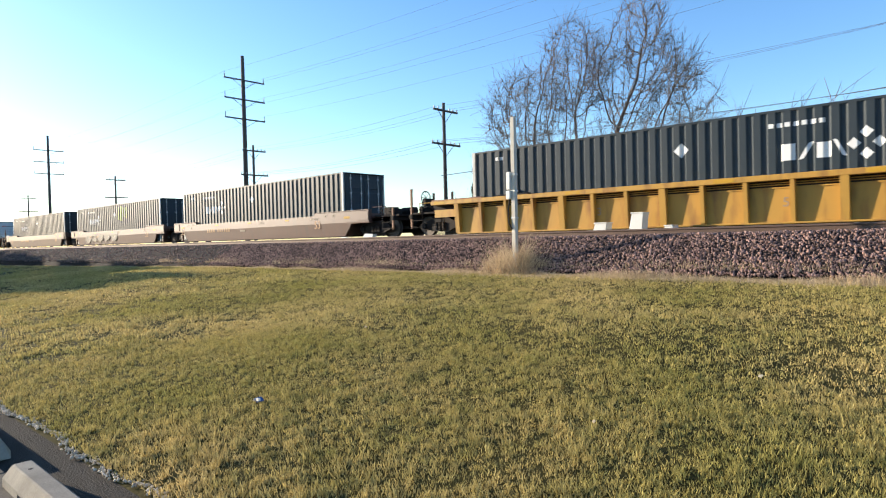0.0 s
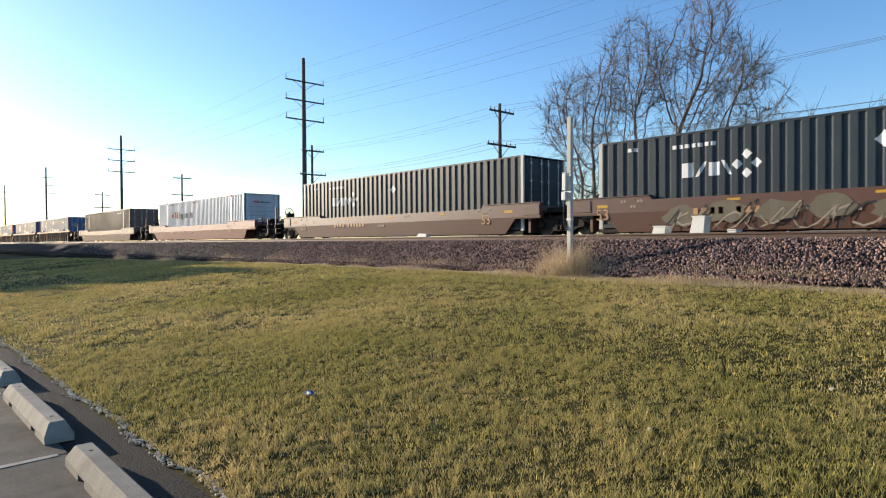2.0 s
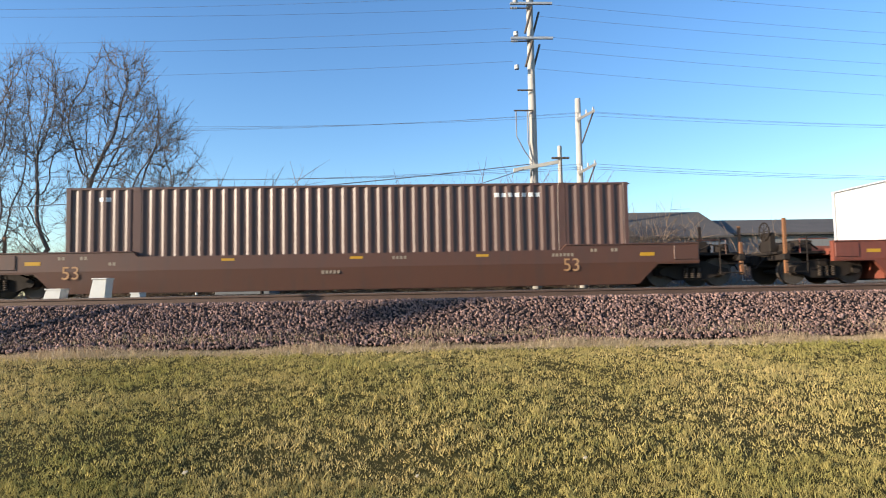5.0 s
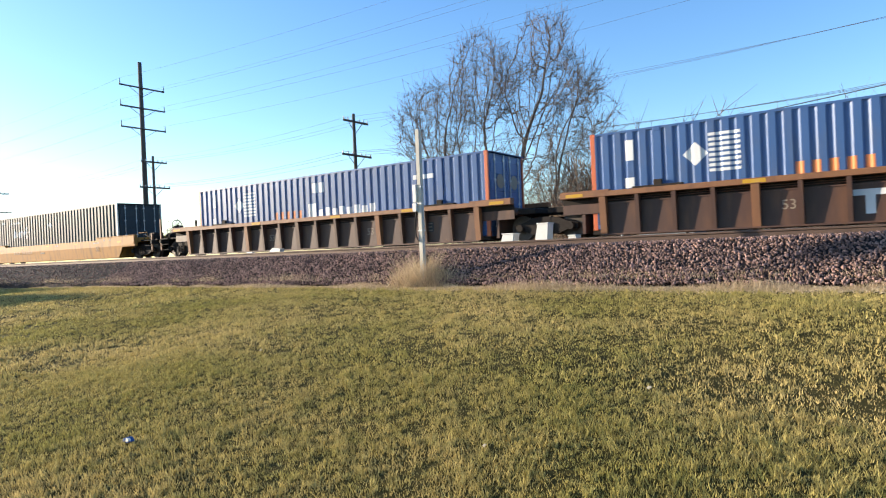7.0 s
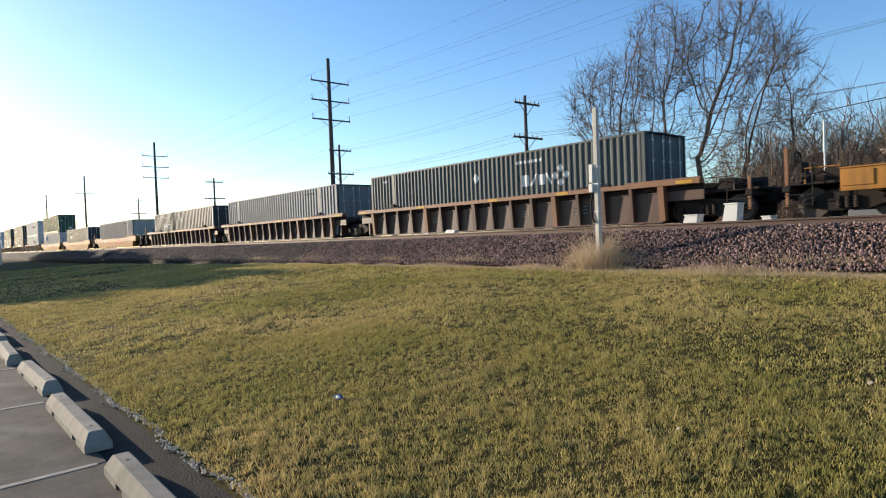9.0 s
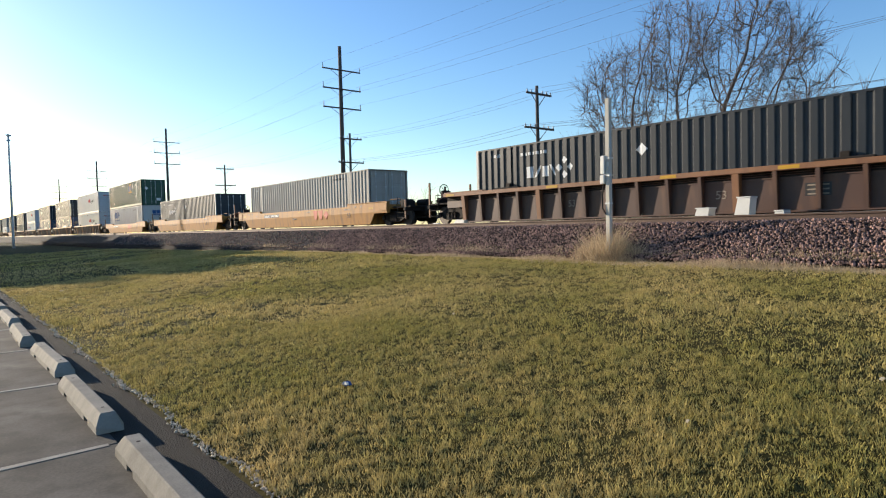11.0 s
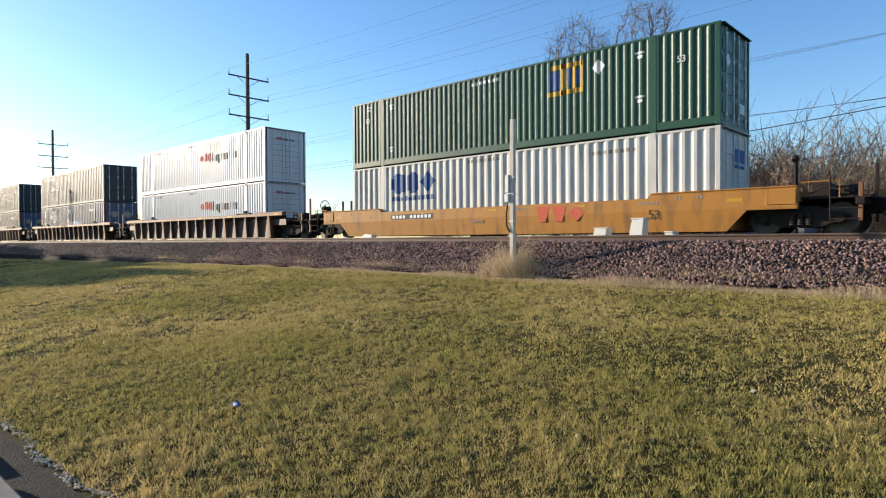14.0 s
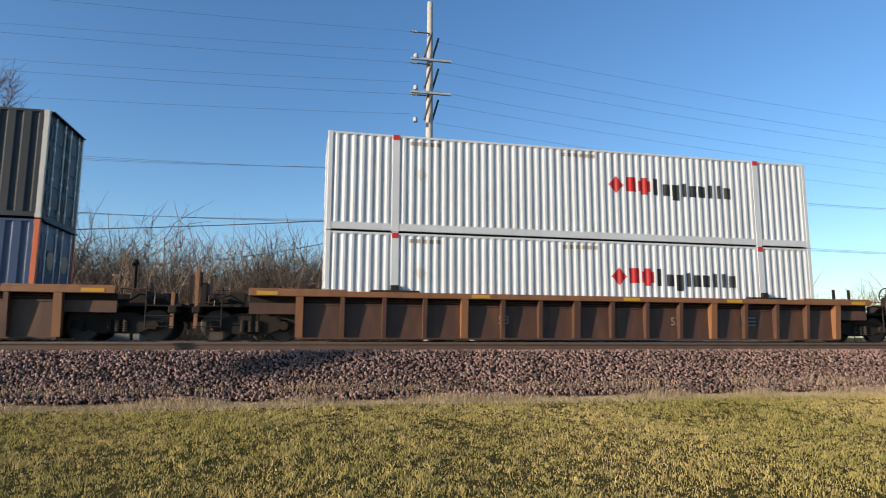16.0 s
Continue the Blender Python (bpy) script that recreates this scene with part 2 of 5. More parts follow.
# ---- mesh helpers ----
class Build:
    """Collects vertices and faces of one mesh."""

    def __init__(self):
        self.v, self.f, self.cuts = [], [], []

    def add(self, verts, faces):
        n = len(self.v)
        self.cuts.append((n, len(self.f)))
        self.v += [tuple(p) for p in verts]
        self.f += [tuple(i + n for i in q) for q in faces]
        return self

    def box(self, x0, x1, y0, y1, z0, z1, c=0.0):
        """A box; c: how far its edges are chamfered."""
        if c <= 0:
            p = [(x, y, z) for x in (x0, x1) for y in (y0, y1) for z in (z0, z1)]
            return self.add(p, [(0, 1, 3, 2), (4, 6, 7, 5), (0, 4, 5, 1), (2, 3, 7, 6), (0, 2, 6, 4), (1, 5, 7, 3)])
        bm = bmesh.new()
        bmesh.ops.create_cube(bm, size=1)
        for v in bm.verts:
            v.co = Vector(((x0 + x1) / 2 + v.co.x * (x1 - x0), (y0 + y1) / 2 + v.co.y * (y1 - y0), (z0 + z1) / 2 + v.co.z * (z1 - z0)))
        bmesh.ops.bevel(bm, geom=bm.edges[:], offset=c, segments=1, affect="EDGES")
        bm.verts.index_update()
        self.add([v.co for v in bm.verts], [[v.index for v in f.verts] for f in bm.faces])
        bm.free()
        return self

    def prism(self, outline, axis, a, b):
        """An outline in the two other axes (in xyz order), pulled from a to b along the axis."""
        def at(p, w):
            q = list(p)
            q.insert("xyz".index(axis), w)
            return tuple(q)
        n = len(outline)
        side = [(i, (i + 1) % n, (i + 1) % n + n, i + n) for i in range(n)]
        return self.add([at(p, a) for p in outline] + [at(p, b) for p in outline], side + [tuple(range(n))[::-1], tuple(range(n, 2 * n))])

    def tube(self, pts, radii, sides=6, cap=True):
        pts = [Vector(p) for p in pts]
        if isinstance(radii, (int, float)):
            radii = [radii] * len(pts)
        vs, fs = [], []
        for i, p in enumerate(pts):
            d = (pts[min(i + 1, len(pts) - 1)] - pts[max(i - 1, 0)]).normalized()
            a = d.cross(Vector((0, 0, 1)) if abs(d.z) < 0.9 else Vector((1, 0, 0))).normalized()
            b = d.cross(a)
            for k in range(sides):
                t = 2 * math.pi * k / sides
                vs.append(p + (a * math.cos(t) + b * math.sin(t)) * radii[i])
        for i in range(len(pts) - 1):
            for k in range(sides):
                fs.append((i * sides + k, i * sides + (k + 1) % sides, (i + 1) * sides + (k + 1) % sides, (i + 1) * sides + k))
        if cap:
            fs += [tuple(range(sides))[::-1], tuple(range((len(pts) - 1) * sides, len(pts) * sides))]
        return self.add(vs, fs)

    def mesh(self, name, mat, smooth=False):
        me = bpy.data.meshes.new(name)
        me.from_pydata(self.v, [], self.f)
        me.validate()
        bm = bmesh.new()
        bm.from_mesh(me)
        bmesh.ops.recalc_face_normals(bm, faces=bm.faces)
        bm.to_mesh(me)
        bm.free()
        me.materials.append(mat)
        if smooth:
            me.shade_smooth()
        return me


def pieces(build):
    """The separate shapes of a Build, each as a Build of its own."""
    ends = build.cuts[1:] + [(len(build.v), len(build.f))]
    for (v0, f0), (v1, f1) in zip(build.cuts, ends):
        yield Build().add(build.v[v0:v1], [[i - v0 for i in q] for q in build.f[f0:f1]])


def part(name, build, mat, parent=None, label="", smooth=False):
    if name in ("marking", "stencil", "insulator", "strap") and isinstance(build, Build) and len(build.cuts) > 1:
        return [part(name, b, mat, parent, label, smooth) for b in pieces(build)][0]
    data = build if isinstance(build, bpy.types.Mesh) else build.mesh(name, mat, smooth)
    ob = new(name, data)
    ob.parent = parent
    if label:
        ob["label"] = label
    return ob


def raw_mesh(name, verts, faces, mat):
    """A large mesh from arrays: verts n x 3, faces m x k."""
    me = bpy.data.meshes.new(name)
    verts, faces = np.asarray(verts, dtype=np.float32), np.asarray(faces, dtype=np.int32)
    k = faces.shape[1]
    me.vertices.add(len(verts))
    me.vertices.foreach_set("co", verts.ravel())
    me.loops.add(faces.size)
    me.loops.foreach_set("vertex_index", faces.ravel())
    me.polygons.add(len(faces))
    me.polygons.foreach_set("loop_start", np.arange(0, faces.size, k, dtype=np.int32))
    me.update(calc_edges=True)
    me.validate()
    me.materials.append(mat)
    return me


def letters(text, size, mat):
    """A flat mesh of characters in the xz plane, standing on z = 0."""
    cu = bpy.data.curves.new("text", "FONT")
    cu.body, cu.size, cu.extrude = text, size, 0.002
    ob = new("text", cu)
    me = bpy.data.meshes.new_from_object(ob.evaluated_get(bpy.context.evaluated_depsgraph_get()))
    bpy.data.objects.remove(ob)
    me.transform(Matrix.Rotation(radians(90), 4, "X"))
    me.materials.clear()
    me.materials.append(mat)
    return me

# ---- ground ----
LOT_Z, EDGE_Y, TOE_Y, TOP_Y, TOP_Z = -1.515, 1.40, 12.3, 13.45, -0.09


def lawn_z(x, y):
    """Height of the ground sheet: flat lot, a lawn that climbs to the foot of the embankment, flat land beyond."""
    x, y = np.asarray(x, dtype=float), np.asarray(y, dtype=float)
    k = np.clip((y - EDGE_Y) / (11.8 - EDGE_Y), 0, 1)
    foot = -0.95 - 0.009 * np.clip(-x - 22, 0, 45)
    z = LOT_Z + (foot - LOT_Z) * (0.75 * k + 0.25 * k * k * (3 - 2 * k))
    swell = 0.035 * np.sin(x * 0.55 + 1.3) * np.sin(y * 0.8) + 0.025 * np.sin(x * 1.3 + y * 0.9)
    return z + swell * np.clip((y - 2.0) / 2, 0, 1) * np.clip((11.6 - y) / 1.5, 0, 1) - 0.03 * (y < 1.3)


def grid_lines(stops):
    out = []
    for (a, b, step) in stops:
        out += list(np.arange(a, b - 1e-6, step))
    return np.array(out + [stops[-1][1]])


def make_ground():
    xs = grid_lines([(-2500, -300, 550), (-300, -60, 20), (-60, 20, 0.5), (20, 60, 4), (60, 2500, 610)])
    ys = grid_lines([(-2500, -60, 610), (-60, 0, 10), (0, 14, 0.25), (14, 60, 5), (60, 2500, 610)])
    gx, gy = np.meshgrid(xs, ys)
    gz = lawn_z(gx, gy)
    n, m = len(xs), len(ys)
    i = np.arange(n * m).reshape(m, n)
    f = np.stack([i[:-1, :-1], i[:-1, 1:], i[1:, 1:], i[1:, :-1]], -1).reshape(-1, 4)
    ob = new("ground", raw_mesh("ground", np.stack([gx, gy, gz], -1).reshape(-1, 3), f, GRASS_SOIL))
    ob.data.shade_smooth()
    tagged(ob, "mown winter lawn rising to the railway embankment", "ground", kind="structure")


make_ground()


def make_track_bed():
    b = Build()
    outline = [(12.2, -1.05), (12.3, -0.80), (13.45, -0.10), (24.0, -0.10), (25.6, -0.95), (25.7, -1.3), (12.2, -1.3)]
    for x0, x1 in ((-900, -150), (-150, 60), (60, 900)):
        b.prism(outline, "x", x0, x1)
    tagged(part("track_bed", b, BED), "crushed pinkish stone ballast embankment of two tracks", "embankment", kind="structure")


make_track_bed()


def rock_template(rng):
    t = (1 + 5 ** 0.5) / 2
    v = np.array([(-1, t, 0), (1, t, 0), (-1, -t, 0), (1, -t, 0), (0, -1, t), (0, 1, t), (0, -1, -t), (0, 1, -t), (t, 0, -1), (t, 0, 1), (-t, 0, -1), (-t, 0, 1)]) / 1.9
    return v * (1 + 0.28 * rng.standard_normal((12, 1)))


ICO = np.array([(0, 11, 5), (0, 5, 1), (0, 1, 7), (0, 7, 10), (0, 10, 11), (1, 5, 9), (5, 11, 4), (11, 10, 2), (10, 7, 6), (7, 1, 8), (3, 9, 4), (3, 4, 2), (3, 2, 6), (3, 6, 8), (3, 8, 9), (4, 9, 5), (2, 4, 11), (6, 2, 10), (8, 6, 7), (9, 8, 1)])


def scatter_rocks(name, x, y, z, size, mat, seed):
    rng = np.random.default_rng(seed)
    n = len(x)
    kinds = np.stack([rock_template(rng) for _ in range(12)])
    v = kinds[rng.integers(0, 12, n)] * (size[:, None, None] / 2) * rng.uniform(0.65, 1.3, (n, 1, 3))
    a = rng.uniform(0, 2 * np.pi, n)
    c, s = np.cos(a)[:, None], np.sin(a)[:, None]
    v = np.stack([v[..., 0] * c - v[..., 1] * s, v[..., 0] * s + v[..., 1] * c, v[..., 2]], -1)
    v += np.stack([x, y, z], -1)[:, None, :]
    f = ICO[None] + (np.arange(n) * 12)[:, None, None]
    return new(name, raw_mesh(name, v.reshape(-1, 3), f.reshape(-1, 3), mat))


def make_ballast():
    rng = np.random.default_rng(5)
    x = np.concatenate([rng.uniform(-24, 16, 48000), rng.uniform(-60, -24, 7000)])
    k = rng.uniform(-0.12, 1.35, len(x))
    y = TOE_Y + (TOP_Y - TOE_Y) * k
    z = np.where(k < 1, -0.80 + 0.70 * k, -0.10) + rng.uniform(-0.012, 0.022, len(x))
    tagged(scatter_rocks("ballast", x, y, z, rng.uniform(0.026, 0.064, len(x)), STONE, 6), "loose crushed pinkish-grey ballast stones on the slope", "ballast", kind="stuff")
    x = rng.uniform(-30, 16, 4000)
    y = rng.uniform(13.7, 18.4, 4000)
    tagged(scatter_rocks("ballast", x, y, np.full(4000, -0.095), rng.uniform(0.04, 0.08, 4000), STONE, 7), "crushed stone between the rails and ties", "ballast", kind="stuff")


make_ballast()


def rail_outline(y):
    half = [(0.075, -0.10), (0.075, -0.085), (0.012, -0.065), (0.010, 0.022), (0.036, 0.032), (0.036, 0.062), (0.028, 0.070)]
    return [(y + a, z) for a, z in half] + [(y - a, z) for a, z in half[::-1]]


def make_track(name, y_mid, label):
    track = tagged(new(name), label, "track", kind="structure")
    for y in (y_mid - 0.7525, y_mid + 0.7525):
        b = Build()
        b.prism(rail_outline(y), "x", -700, 500)
        rail = part("rail", b, STEEL, track)
        h = Build()
        h.box(-700, 500, y - 0.024, y + 0.024, 0.0695, 0.0715)
        part("rail_head", h, POLISHED, rail, "bright worn running surface")
    return track


NEAR_TRACK = make_track("track_near", 15.4, "empty near track with rusty brown rails on wooden ties")
FAR_TRACK = make_track("track_far", 19.7, "track that carries the freight train")


# ---- car park ----
def make_lot():
    lot = tagged(new("pavement_asphalt", Build().box(-60, 30, -40, EDGE_Y, LOT_Z - 0.2, LOT_Z - 0.012).mesh("asphalt", ASPHALT)), "dark old asphalt strip beside the lawn", "pavement", kind="structure")
    slab = tagged(new("pavement"), "worn pale concrete parking bays with cracked joints", "pavement", kind="structure")
    data = Build().box(0.008, 2.432, 0, 5.4, -0.10, 0, 0.006).mesh("slab", CONCRETE)
    for i in range(-5, 18):
        for j in range(3):
            s = part("slab", data, CONCRETE, slab)
            s.location = (-4.95 - 2.44 * i, 0.98 - 5.416 * (j + 1), LOT_Z)
    line = Build()
    for i in range(-5, 18):
        x = -4.95 - 2.44 * i
        for k in range(9):
            y = 0.9 - 0.6 * k
            a, c = 0.03 * math.sin(i * 2.1 + k), 0.03 * math.sin(i * 2.1 + k + 1)
            w, v = 0.027 + 0.009 * math.sin(i + 2.7 * k), 0.027 + 0.009 * math.sin(i + 2.7 * (k + 1))
            line.prism([(x + a - w, y), (x + a + w, y), (x + c + v, y - 0.6), (x + c - v, y - 0.6)], "z", LOT_Z - 0.02, LOT_Z + 0.004)
    part("joint_filler", line, FILLER, slab, "pale uneven filler in the joints")
    rng = np.random.default_rng(9)
    x = np.concatenate([rng.uniform(-14, 2, 2300), rng.uniform(-40, -14, 1500)])
    y = EDGE_Y + 0.02 + rng.normal(0, 0.02, len(x)) + 0.03 * np.sin(x * 3) + 0.02 * np.sin(x * 7.7)
    tagged(scatter_rocks("gravel_edge", x, y, np.full(len(x), LOT_Z + 0.005), rng.uniform(0.008, 0.026, len(x)), CHIP, 10), "pale broken chips along the asphalt edge", "gravel", kind="stuff")


make_lot()


def wheel_stop():
    """Concrete wheel stop, 1.83 m long, chamfered, with two drain notches underneath."""
    top = tagged(new("wheel_stop"), "worn grey concrete wheel stop on the parking lot", "wheel stop", group="wheel stops of the parking bays")
    b = Build()
    prof = [(-0.095, 0), (-0.095, 0.055), (-0.055, 0.135), (-0.045, 0.142), (0.045, 0.142), (0.055, 0.135), (0.095, 0.055), (0.095, 0)]
    cuts = [(0.0, 0.34, 0.0), (0.34, 0.50, 0.04), (0.50, 1.33, 0.0), (1.33, 1.49, 0.04), (1.49, 1.83, 0.0)]
    for x0, x1, lift in cuts:
        b.prism([(y, max(z, lift)) for y, z in prof], "x", x0, x1)
    b.v = [(x + 0.75 * max(z - 0.05, 0) * ((x == 0.0) - (x == 1.83)), y, z) for x, y, z in b.v]
    part("body", b, STOP, top)
    for x in (0.25, 1.58):
        part("pin", Build().tube([(x, 0, 0.135), (x, 0, 0.1435)], 0.014, 8), UNDER, top, "rusty steel pin head")
    return top


first_stop = wheel_stop()
first_stop.matrix_basis = pose(-5.25 - 1.83, 0.97, LOT_Z)
for i, (dy, turn) in enumerate([(0.02, 1.0), (-0.01, -0.8), (0.01, 0.6), (0.0, 1.2), (0.02, -0.5), (0.0, 0.4), (0.0, 0.0)]):
    copy_thing(first_stop, pose(-5.25 - 1.83 - 2.44 * (i + 1), 0.97 + dy, LOT_Z, 0, 0, turn))
copy_thing(first_stop, pose(-5.25 - 1.83 + 2.41, 0.98, LOT_Z, 0, 0, -0.6))
copy_thing(first_stop, pose(-5.25 - 1.83 + 4.85, 0.97, LOT_Z, 0, 0, 0.5))

# ---- train ----
SPEED, TRAIN_Y, BOX_LEN, BOX_H = 23.311, 19.7, 16.15, 2.90
MOVING = []


def wave_bends(pitch):
    """Where one wave bends: narrow grooves on coarse sheets, rounder waves on fine ones."""
    return (0.27, 0.49, 0.78) if pitch < 0.36 else (0.48, 0.60, 0.88)


def wave_y(u, pitch, depth):
    """Depth of the trapezoid corrugation at u."""
    k, (a, b, c) = (u / pitch) % 1.0, wave_bends(pitch)
    if k < a:
        return 0.0
    if k < b:
        return depth * (k - a) / (b - a)
    if k < c:
        return depth
    return depth * (1 - (k - c) / (1 - c))


def wave_stops(u0, u1, pitch, extra=()):
    out = {u0, u1, *[e for e in extra if u0 < e < u1]}
    n = int(u0 / pitch) - 1
    while n * pitch < u1:
        for k in (0.0, *wave_bends(pitch)):
            u = (n + k) * pitch
            if u0 < u < u1:
                out.add(u)
        n += 1
    return sorted(out)


def wave_patch(b, u0, u1, lo, hi, pitch, depth, y0, out=-1, step=0.0):
    """A sheet that follows the corrugation between the curves lo(u) and hi(u). out: -1 for the near side, 1 for the far side."""
    extra = list(np.arange(u0, u1, step)) if step else []
    us = wave_stops(u0, u1, pitch, extra)
    vs, fs = [], []
    for u in us:
        y = y0 - out * wave_y(u, pitch, depth)
        vs += [(u, y, lo(u)), (u, y, hi(u))]
    for i in range(len(us) - 1):
        q = (2 * i, 2 * i + 2, 2 * i + 3, 2 * i + 1)
        fs.append(q if out < 0 else q[::-1])
    return b.add(vs, fs)


def level(z):
    return lambda u: z


def mark(con, shapes, ink, pitch, depth, label="", name="marking"):
    """Painted shapes on the near side: rectangles (u0, u1, z0, z1), rings and diamonds ("d", u, z, r)."""
    b = Build()
    for s in shapes:
        if s[0] == "d":
            _, u, z, r = s
            wave_patch(b, u - r, u + r, lambda q: z - max(r - abs(q - u), 0.0), lambda q: z + max(r - abs(q - u), 0.0), pitch, depth, -1.3035, -1, r / 3)
        elif s[0] == "p":
            _, u0, u1, z0, z1, lean = s
            w = u1 - u0
            if lean > 0:
                wave_patch(b, u0, u1, lambda q: z0 + (z1 - z0) * max(0, (q - u0) / w - 0.3) / 0.7, lambda q: z0 + (z1 - z0) * min(1, ((q - u0) / w + 0.001) / 0.7), pitch, depth, -1.3035, -1, w / 6)
            else:
                wave_patch(b, u0, u1, lambda q: z1 - (z1 - z0) * min(1, ((q - u0) / w + 0.001) / 0.7), lambda q: z1 - (z1 - z0) * max(0, (q - u0) / w - 0.3) / 0.7, pitch, depth, -1.3035, -1, w / 6)
        else:
            u0, u1, z0, z1 = s
            wave_patch(b, u0, u1, level(z0), level(z1), pitch, depth, -1.3035, -1)
    return part(name, b, ink, con, label)


def container(label, skin, post, pitch=0.37, depth=0.04, end_post=None, foot=0.16, doors_right=True):
    """A 53 ft box: u runs along x from 0 to 16.15, y across from -1.3 to 1.3, z from 0 to 2.9."""
    con = tagged(new("shipping_container"), label, "shipping container", group="containers on the train")
    forty = (1.98, 14.17)
    segs = ((0.13, forty[0] - 0.12), (forty[0] + 0.12, forty[1] - 0.12), (forty[1] + 0.12, BOX_LEN - 0.13))
    for out in (-1, 1):
        b = Build()
        for a, c in segs:
            wave_patch(b, a, c, level(foot), level(2.84), pitch, depth, 1.3 * out, out)
        part("side_panel", b, skin, con)
        y0, y1 = sorted((1.302 * out, 1.23 * out))
        part("top_rail", Build().box(0.0, BOX_LEN, y0, y1, 2.83, 2.90, 0.008), skin, con)
        bot = Build()
        for a, c in segs:
            bot.box(a, c, y0, y1, 0.03, foot, 0.006)
        part("bottom_rail", bot, skin, con)
        for u in forty:
            p = Build()
            p.box(u - 0.115, u + 0.115, y0 - 0.004 * (out < 0), y1 + 0.004 * (out > 0), 0.0, 2.895, 0.01)
            p.box(u - 0.09, u + 0.09, y0 - 0.010 * (out < 0), y1 + 0.010 * (out > 0), 2.76, 2.905, 0.008)
            p.box(u - 0.08, u + 0.08, min(1.29 * out, 1.14 * out), max(1.29 * out, 1.14 * out), -0.098, 0.0)
            part("lifting_post", p, post, con)
        for u in (0, BOX_LEN):
            a, c = (u, u + 0.14) if u == 0 else (u - 0.14, u)
            p = Build()
            p.box(a, c, y0 - 0.003, y1 + 0.003, 0.0, 2.90, 0.012)
            p.box(a - 0.004, c + 0.004, y0 - 0.006, y1 + 0.006, 0.0, 0.13, 0.008)
            p.box(a - 0.004, c + 0.004, y0 - 0.006, y1 + 0.006, 2.78, 2.904, 0.008)
            part("corner_post", p, end_post or post, con)
    roof = Build()
    us = np.arange(0.1, BOX_LEN - 0.1, 0.3)
    for u in us:
        roof.box(u, u + 0.24, -1.22, 1.22, 2.862, 2.885)
    roof.box(0.0, BOX_LEN, -1.24, 1.24, 2.82, 2.864)
    part("roof", roof, skin, con)
    part("floor", Build().box(0.02, BOX_LEN - 0.02, -1.22, 1.22, 0.04, 0.16), UNDER, con)
    for u, doors in ((0, not doors_right), (BOX_LEN, doors_right)):
        s = 1 if u else -1
        if doors:
            for side in (-1, 1):
                y0, y1 = sorted((0.01 * side, 1.16 * side))
                d = Build()
                d.box(u - 0.06 if s > 0 else u + 0.02, u - 0.02 if s > 0 else u + 0.06, y0, y1, 0.14, 2.80, 0.01)
                for z in (0.35, 0.95, 1.55, 2.15):
                    d.box(u - 0.02 if s > 0 else u - 0.0, u + 0.0 if s > 0 else u + 0.02, y0 + 0.06, y1 - 0.06, z, z + 0.42, 0.008)
                door = part("door", d, skin, con)
                for yy in (0.22, 0.86):
                    bar = Build().tube([(u + 0.02 * s, yy * side, 0.1), (u + 0.02 * s, yy * side, 2.82)], 0.017, 6)
                    for z in (0.3, 1.1, 1.9, 2.6):
                        bar.box(u - 0.005 if s > 0 else u - 0.035, u + 0.035 if s > 0 else u + 0.005, yy * side - 0.05, yy * side + 0.05, z, z + 0.07)
                    part("lock_rod", bar, GALV, door)
        else:
            w = Build().box(u - 0.06 if s > 0 else u + 0.02, u - 0.02 if s > 0 else u + 0.06, -1.17, 1.17, 0.13, 2.80)
            for z in np.arange(0.3, 2.7, 0.34):
                w.box(u - 0.025 if s > 0 else u + 0.003, u - 0.003 if s > 0 else u + 0.025, -1.1, 1.1, z, z + 0.16, 0.006)
            part("end_wall", w, skin, con)
        for z0, z1, n in ((0.0, 0.14, "end_sill"), (2.79, 2.898, "end_header")):
            part(n, Build().box(u - 0.10 if s > 0 else u, u if s > 0 else u + 0.10, -1.17, 1.17, z0, z1, 0.006), skin, con)
    return con


def slogan(u0, u1, z0, z1, n, seed, gap=0.28):
    """n plain blocks in a row, of uneven width and height, in place of a brand name."""
    rng = random.Random(seed)
    w = (u1 - u0) / n
    return [(u0 + i * w, u0 + (i + 1 - gap * rng.uniform(0.6, 1.2)) * w, z0 + rng.choice((0, 0, 0.0)), z1 - (z1 - z0) * rng.choice((0, 0, 0.25))) for i in range(n)]


def code_bars(con, u, z, ink, pitch, depth, n=6):
    mark(con, [(u + 0.2 * i, u + 0.2 * i + 0.13, z, z + 0.12) for i in range(n)], ink, pitch, depth)


